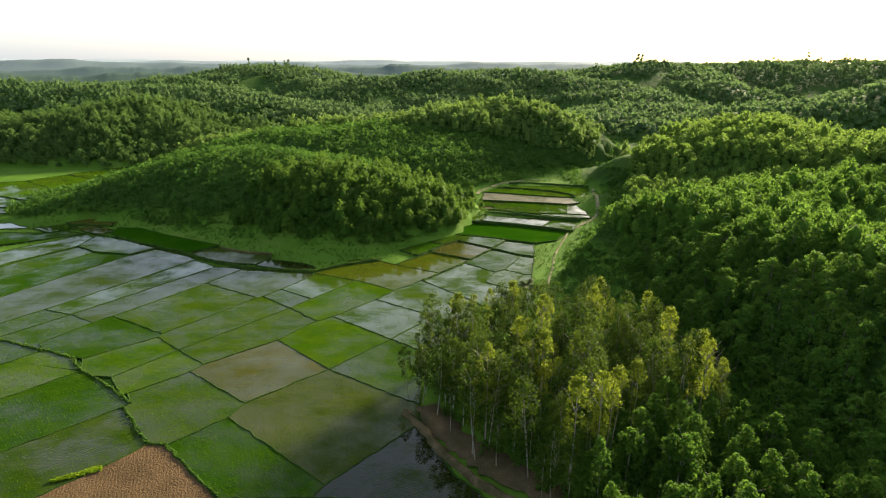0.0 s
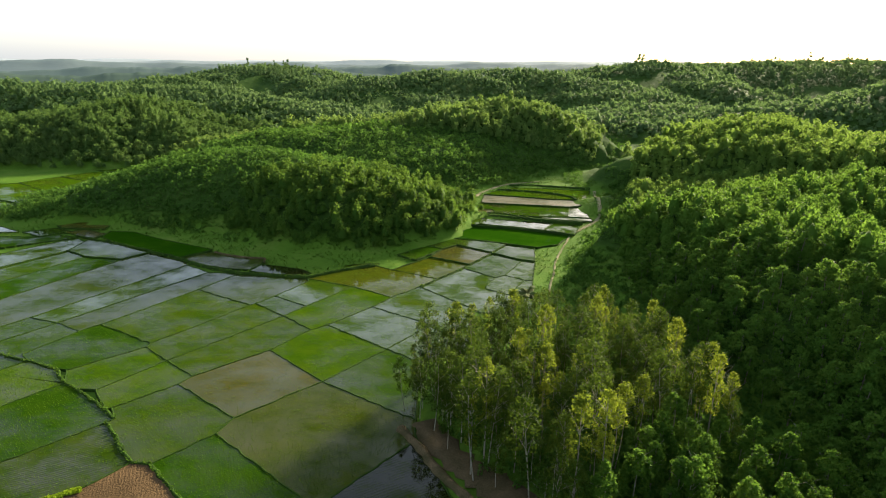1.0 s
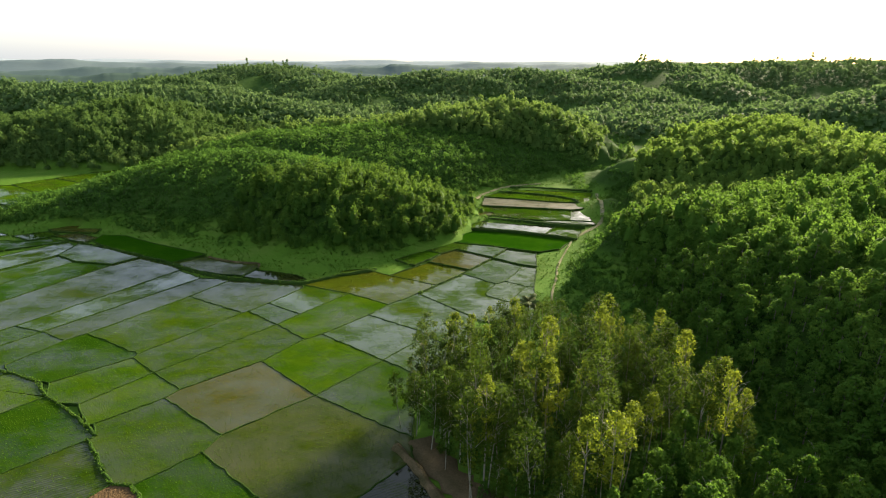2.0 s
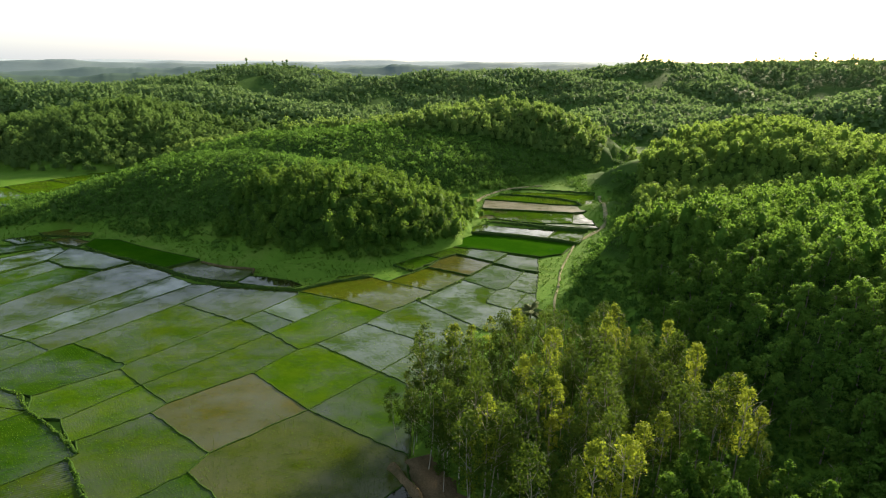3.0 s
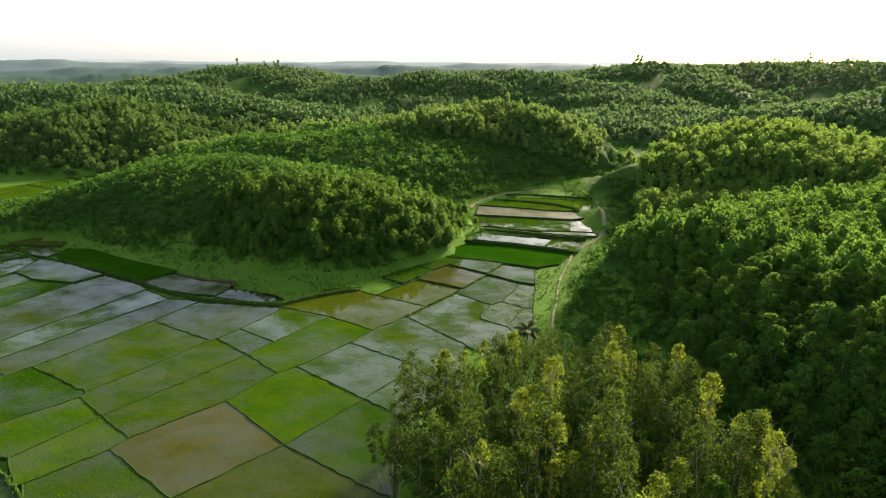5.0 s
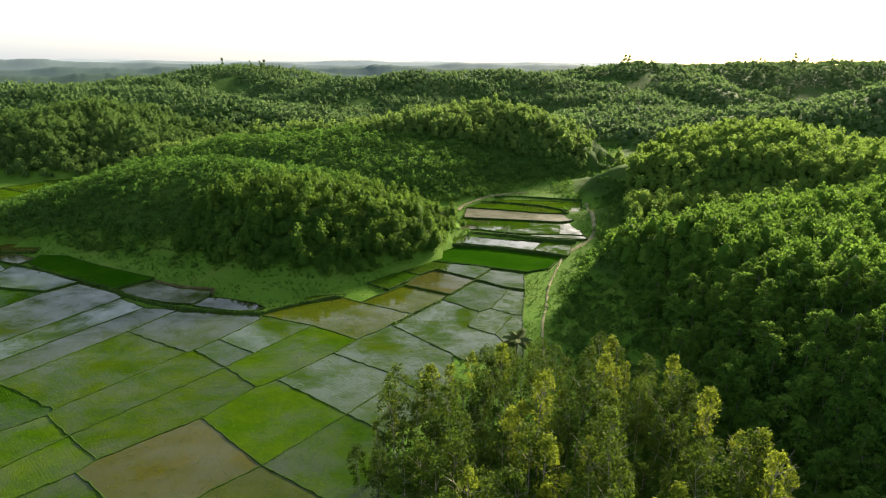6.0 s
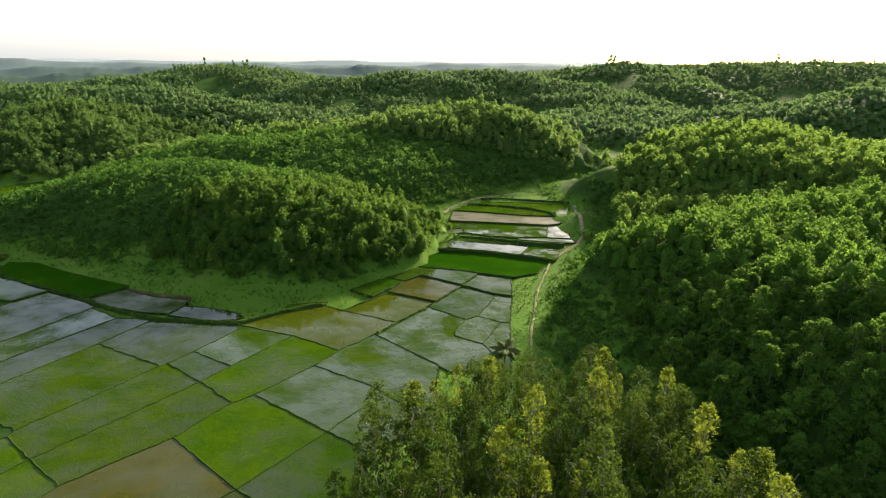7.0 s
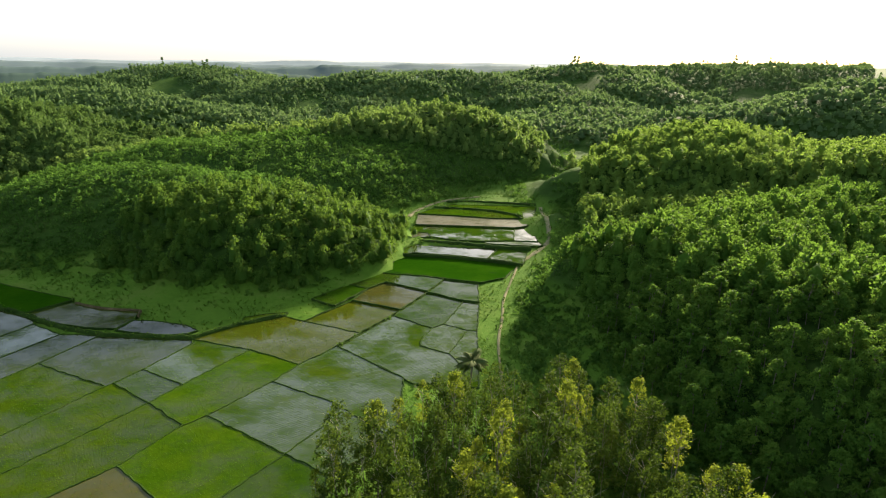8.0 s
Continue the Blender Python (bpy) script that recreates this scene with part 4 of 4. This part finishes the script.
edge = np.interp(y, [88, 105, 120, 135], [17, 17, 20, 31])
ok = (x > edge + 2) & (fr.uniform(0, 1, x.shape) < 0.5)
wood("meadow_bushes", fr, x[ok], y[ok], z[ok], bush_t, LEAF["shrub"], "scattered low green bushes in the meadow", "shrubs", 0.3, 0.8)

# shrubs at the foot of the knoll, the spur and the ridge, and up the clearing
fx, fy = scatter(fr, -135, 90, 115, 300, 1.75)
foot = np.zeros(fx.shape, bool)
for hill, lo, hi in (("knob", 0.80, 1.04), ("spur", 0.82, 1.02), ("middle", 0.78, 1.0), ("east", 0.86, 1.02), ("east_saddle", 0.8, 1.05), ("near_east", 0.8, 1.06)):
    d, h, w = stretch_of(fx, fy, HILLS[hill])
    foot |= (d / w > lo) & (d / w < hi)
gully, _, _ = stretch_of(fx, fy, [(68, 236, 1, 1), (72, 250, 1, 1), (84, 292, 1, 1)])
foot |= (gully < 7) & (fr.uniform(0, 1, fx.shape) < 0.6)
fz, w = land(fx, fy)
track, _, _ = stretch_of(fx, fy, [(31.1, 140.8, 1, 1), (37.9, 150.5, 1, 1), (44.6, 168, 1, 1), (48.4, 188.5, 1, 1)])
foot &= (fz - valley_floor(fx, fy) < 5) & (track > 2.0) & (fr.uniform(0, 1, fx.shape) < 0.85)
foot &= ~in_plots(fx, fy) & ~(on_meadow(fx, fy) & (fx < 6))
wood("foot_shrubs", fr, fx[foot], fy[foot], fz[foot], bush_t, LEAF["shrub"], "low green shrubs at the foot of the hills", "shrubs", 0.3, 0.9)


# ---------- larger banks, trail, tufts, palm ----------
WEST_BANK = [(-92.4, 89.3), (-85.9, 86.9), (-75.3, 82.7), (-67.1, 79.6), (-60.5, 77.0), (-54.9, 74.8), (-53.0, 72.6), (-51.3, 70.8), (-48.9, 69.4), (-42.7, 64.7), (-40.4, 62.6)]
WEST_BANK_LOW = [(-41.0, 61.8), (-38.2, 58.8), (-36.4, 56.4), (-34.3, 54.4), (-32.3, 54.2)]
NORTH_BANK = [(-85.4, 137.7), (-76.0, 133.2), (-66.8, 128.2), (-60.0, 124.6), (-55.0, 120.9), (-48.0, 116.6), (-41.3, 113.7), (-32.9, 112.4), (-27.2, 111.6), (-21.5, 116.0), (-14.8, 119.1)]
FIELD_EDGE = [(-32.3, 54.2), (-29.0, 51.0), (-26.0, 48.2), (-23.4, 45.7)]
POND_EDGE = [(-5.6, 60.6), (-3.6, 57.6), (-1.6, 54.0), (0.4, 50.6), (3.0, 47.6), (6.5, 44.6)]
dr = np.random.default_rng(41)
blade_t = [leaf_cloud(dr, 7, np.array([[0, 0, 0.12]]), np.array([[0.22, 0.22, 0.2]]), 0.22, 0.9) for _ in range(6)]
for line, w, h, note in ((WEST_BANK, 0.55, 0.18, "wide bank overgrown with bright grass"), (WEST_BANK_LOW, 0.55, 0.18, "wide bank overgrown with bright grass"),
                         (NORTH_BANK, 1.0, 0.45, "dark grassy terrace bank along the fields"), (FIELD_EDGE, 0.4, 0.15, "grassy edge of the ploughed field")):
    tagged(new("bank", bank(line, 0.06, w, h, dr)), note, "bank", "banks between fields", "structure")
    pts = []
    for (x0, y0), (x1, y1) in zip(line, line[1:]):
        n = int(math.dist((x0, y0), (x1, y1)) * 6)
        k = dr.uniform(0, 1, n)
        pts.append(np.stack([x0 + (x1 - x0) * k, y0 + (y1 - y0) * k], -1) + dr.normal(0, w * 0.28, (n, 2)))
    pts = np.concatenate(pts)
    wood("bank_grass", dr, pts[:, 0], pts[:, 1], pts[:, 0] * 0 + h * 0.8, blade_t, LEAF["grass"], "tufts of grass growing along the bank", "grass", 0.3, 0.65)
for line, z, w, h in (([(8.1, 159.5), (13.5, 156.7), (18.7, 155.0), (24.9, 152.8), (29.2, 151.1), (36.0, 149.3)], 1.25, 1.3, 0.5), ([(17.4, 187.2), (22.5, 186.2), (30.1, 183.7), (34.5, 181.4), (38.7, 177.3), (39.5, 172.4)], 2.2, 0.7, 0.25), ([(6.1, 148.5), (12.7, 147.3), (17.6, 146.1), (23.4, 143.7), (31.8, 139.7)], 0.9, 0.7, 0.3), ([(21.5, 192.0), (28.2, 192.4), (34.6, 190.5), (40.9, 188.7), (46.8, 186.9)], 2.5, 0.9, 0.4)):
    tagged(new("bank", bank(line, z, w, h, dr)), "dark weedy terrace bank in the upper valley", "bank", "banks between fields", "structure")
tagged(new("bank", bank(POND_EDGE, 0.1, 1.3, 0.5, dr, CLAY)), "bare reddish earth bank beside the pool", "bank", "banks between fields", "structure")


def ribbon(points, width, lift, mat, name):
    """A worn strip that follows the ground."""
    path = []
    for (x0, y0), (x1, y1) in zip(points, points[1:]):
        n = max(2, int(math.hypot(x1 - x0, y1 - y0) / 0.8))
        path += [(x0 + (x1 - x0) * i / n, y0 + (y1 - y0) * i / n) for i in range(n)]
    path = np.array(path)
    path = np.stack([np.convolve(np.pad(path[:, k], 4, "edge"), np.ones(9) / 9, "valid") for k in (0, 1)], -1)
    along = np.gradient(path, axis=0)
    side = np.stack([-along[:, 1], along[:, 0]], -1) / np.linalg.norm(along, axis=1)[:, None]
    w = width * dr.uniform(0.7, 1.3, len(path))[:, None]
    mid = land(path[:, 0], path[:, 1])[0]
    cols = []
    for k, up in ((-0.5, -0.3), (-0.4, 0.02), (0, 0.0), (0.4, 0.02), (0.5, -0.3)):
        p = path + side * w * k
        cols.append(np.concatenate([p, (np.maximum(land(p[:, 0], p[:, 1])[0], mid) + lift + up)[:, None]], 1))
    v = np.stack(cols, 1).reshape(-1, 3)
    i = np.arange(len(path) * 5).reshape(-1, 5)
    f = np.stack([i[:-1, :-1], i[1:, :-1], i[1:, 1:], i[:-1, 1:]], -1).reshape(-1, 4)
    return new(name, mesh_of(name, v, f, mat, True))


tagged(ribbon([(-3.2, 63.0), (-2.0, 59.5), (0.6, 55.0), (3.6, 50.8), (8.0, 46.6), (12.0, 43.5)], 3.6, 0.30, WET_SOIL, "path"), "bare brown earth strewn with leaf litter under the grove", "soil", kind="structure")
for clay in ([(-51.4, 127.0), (-47.0, 124.6), (-43.0, 123.4), (-39.0, 122.4), (-38.4, 119.6)], [(-96.0, 152.0), (-88.0, 149.0), (-82.0, 146.0)]):
    tagged(new("bank", bank(clay, 0.34, 0.5, 0.24, dr, CLAY)), "crumbling reddish clay edge of a terrace", "bank", "banks between fields", "structure")
TRAIL = [(17.6, 90.0), (18.5, 97.5), (19.6, 104.7), (20.8, 109.9), (22.6, 115.5), (23.8, 121.9), (27.1, 130.6), (31.1, 140.8)]
tagged(ribbon(TRAIL, 0.5, 0.07, PATH_SOIL, "path"), "narrow trodden earth path through the meadow", "path", kind="structure")
tagged(ribbon([(31.1, 140.8), (36.5, 147.5), (40.5, 152.5), (42.8, 158.1), (44.0, 165.2), (46.2, 177.4), (48.0, 186.5)], 1.1, 0.10, PATH_SOIL, "path"), "pale earth track at the valley's edge", "path", kind="structure")
tagged(ribbon([(9.5, 177.0), (10.7, 181.3), (14.5, 186.7), (19.1, 192.1), (23.5, 194.7), (29.8, 196.9), (34.0, 198.0)], 1.2, 0.12, PATH_SOIL, "path"), "pale earth track under the ridge", "path", kind="structure")


# grass on the meadows and terraces
x, y = scatter(dr, -125, 50, 84, 236, 0.85)
z, w = land(x, y)
keep = (~in_plots(x, y)) & (z - valley_floor(x, y) < 2.5) & (dr.uniform(0, 1, x.shape) < 0.5 + 0.5 * wobble(x, y, 3.0, 8.0))
wood("meadow_grass", dr, x[keep], y[keep], z[keep], blade_t, LEAF["grass"], "tufts of green grass on the valley meadows", "grass", 0.5, 1.2)
# seedling bed
bed = np.stack([dr.uniform(0, 1, 1500), dr.normal(0, 0.16, 1500)], -1)
bx_, by_ = -41.2 + 4.0 * bed[:, 0] - bed[:, 1] * 0.55, 48.0 + 2.1 * bed[:, 0] + bed[:, 1] * 0.75 * (0.4 + bed[:, 0])
short_t = [leaf_cloud(dr, 4, np.array([[0, 0, 0.06]]), np.array([[0.10, 0.10, 0.05]]), 0.11, 0.9) for _ in range(4)]
wood("seedling_bed", dr, bx_, by_, bx_ * 0 + 0.12, short_t, LEAF["seedling"], "strip of bright yellow-green rice seedlings at the field edge", "seedlings", 0.8, 1.3)


def palm(x, y, high):
    root = new("coconut_palm")
    stem = limb([(math.sin(k * 1.4) * 0.5, 0.1 * k, k * high) for k in np.linspace(0, 1, 9)], 0.17, 0.11, 8)
    part("trunk", mesh_of("trunk", *stem, BARK, True), root)
    tip = np.array([math.sin(1.4) * 0.5, 0.1, high])
    for i in range(24):
        a, rise, ln = i * 2.4 + dr.uniform(-0.2, 0.2), dr.uniform(-0.1, 1.0), dr.uniform(2.0, 2.7)
        out = np.array([math.cos(a), math.sin(a), 0])
        across = np.array([-math.sin(a), math.cos(a), 0])
        v, f = [], []
        for k in np.linspace(0.05, 1, 24):
            p = tip + out * ln * k * (1 - 0.15 * k) + np.array([0, 0, rise * ln * k - 1.5 * (0.6 + rise * 0.5) * k * k])
            for sgn in (-1, 1):
                q = 0.72 * math.sin(math.pi * (0.12 + 0.85 * k)) * ln / 2.4
                b = len(v)
                v += [p - out * 0.12, p + out * 0.12, p + out * 0.24 + across * sgn * q - np.array([0, 0, 0.22 * q + 0.1])]
                f.append((b, b + 1, b + 2))
        part("frond", mesh_of("frond", np.array(v), np.array(f), LEAF["palm"]), root)
    root.location = (x, y, float(land(x, y)[0]))
    return tagged(root, "coconut palm with drooping fronds at the field's edge", "palm")


palm(13.0, 91.8, 4.6)


# ---------- rice seedlings standing in the water ----------
def sprig(rng, blades, high, wide):
    v = []
    for _ in range(blades):
        a, tilt, h = rng.uniform(0, 2 * np.pi), rng.uniform(0.1, 0.7), high * rng.uniform(0.7, 1.2)
        o, s = np.array([math.cos(a), math.sin(a), 0]), np.array([-math.sin(a), math.cos(a), 0])
        v += [-s * wide * 0.5, s * wide * 0.5, o * h * tilt + np.array([0, 0, h])]
    return np.array(v) + (0, 0, -0.02), np.arange(blades * 3).reshape(-1, 3)


rr = np.random.default_rng(57)
sprigs = [sprig(rr, 4, 0.15, 0.04) for _ in range(8)]
THICK = {"water": 0.0, "reflect": 0.10, "mixed": 0.42, "sprout": 0.75, "green": 0.85, "lush": 0.95, "rows": 0.6, "muddy": 0.22, "rust": 0.5, "olive": 0.5}
PITCH = 0.32
u, v = np.meshgrid(np.arange(-60, 150, PITCH), np.arange(-40, 190, PITCH))
u = u.ravel() + rr.normal(0, 0.06, u.size)
v = v.ravel() + rr.normal(0, 0.06, v.size)
turn = radians(46)
sx, sy = u * math.cos(turn) - v * math.sin(turn), u * math.sin(turn) + v * math.cos(turn)
near_zone = (sx > -75) & (sx < 18) & (sy > 44) & (sy < 122)
sx, sy = sx[near_zone], sy[near_zone]
patchy = 0.55 + 0.5 * wobble(sx, sy, 3.9, 3.0)
xs, ys, zs = [], [], []
for kind, level, c in PLOTS:
    if kind not in THICK:
        continue
    box = (sx > c[:, 0].min()) & (sx < c[:, 0].max()) & (sy > c[:, 1].min()) & (sy < c[:, 1].max())
    k = np.flatnonzero(box)
    k = k[inside_of(c, sx[k], sy[k])]
    k = k[rr.uniform(0, 1, len(k)) < THICK[kind] * (0.35 + 0.9 * np.clip(patchy[k], 0, 1))]
    xs.append(sx[k])
    ys.append(sy[k])
    zs.append(np.full(len(k), level))
xs, ys, zs = np.concatenate(xs), np.concatenate(ys), np.concatenate(zs)
wood("rice_seedlings", rr, xs, ys, zs, sprigs, LEAF["rice"], "thin green rice seedlings standing in shallow water", "rice", 0.8, 1.3)
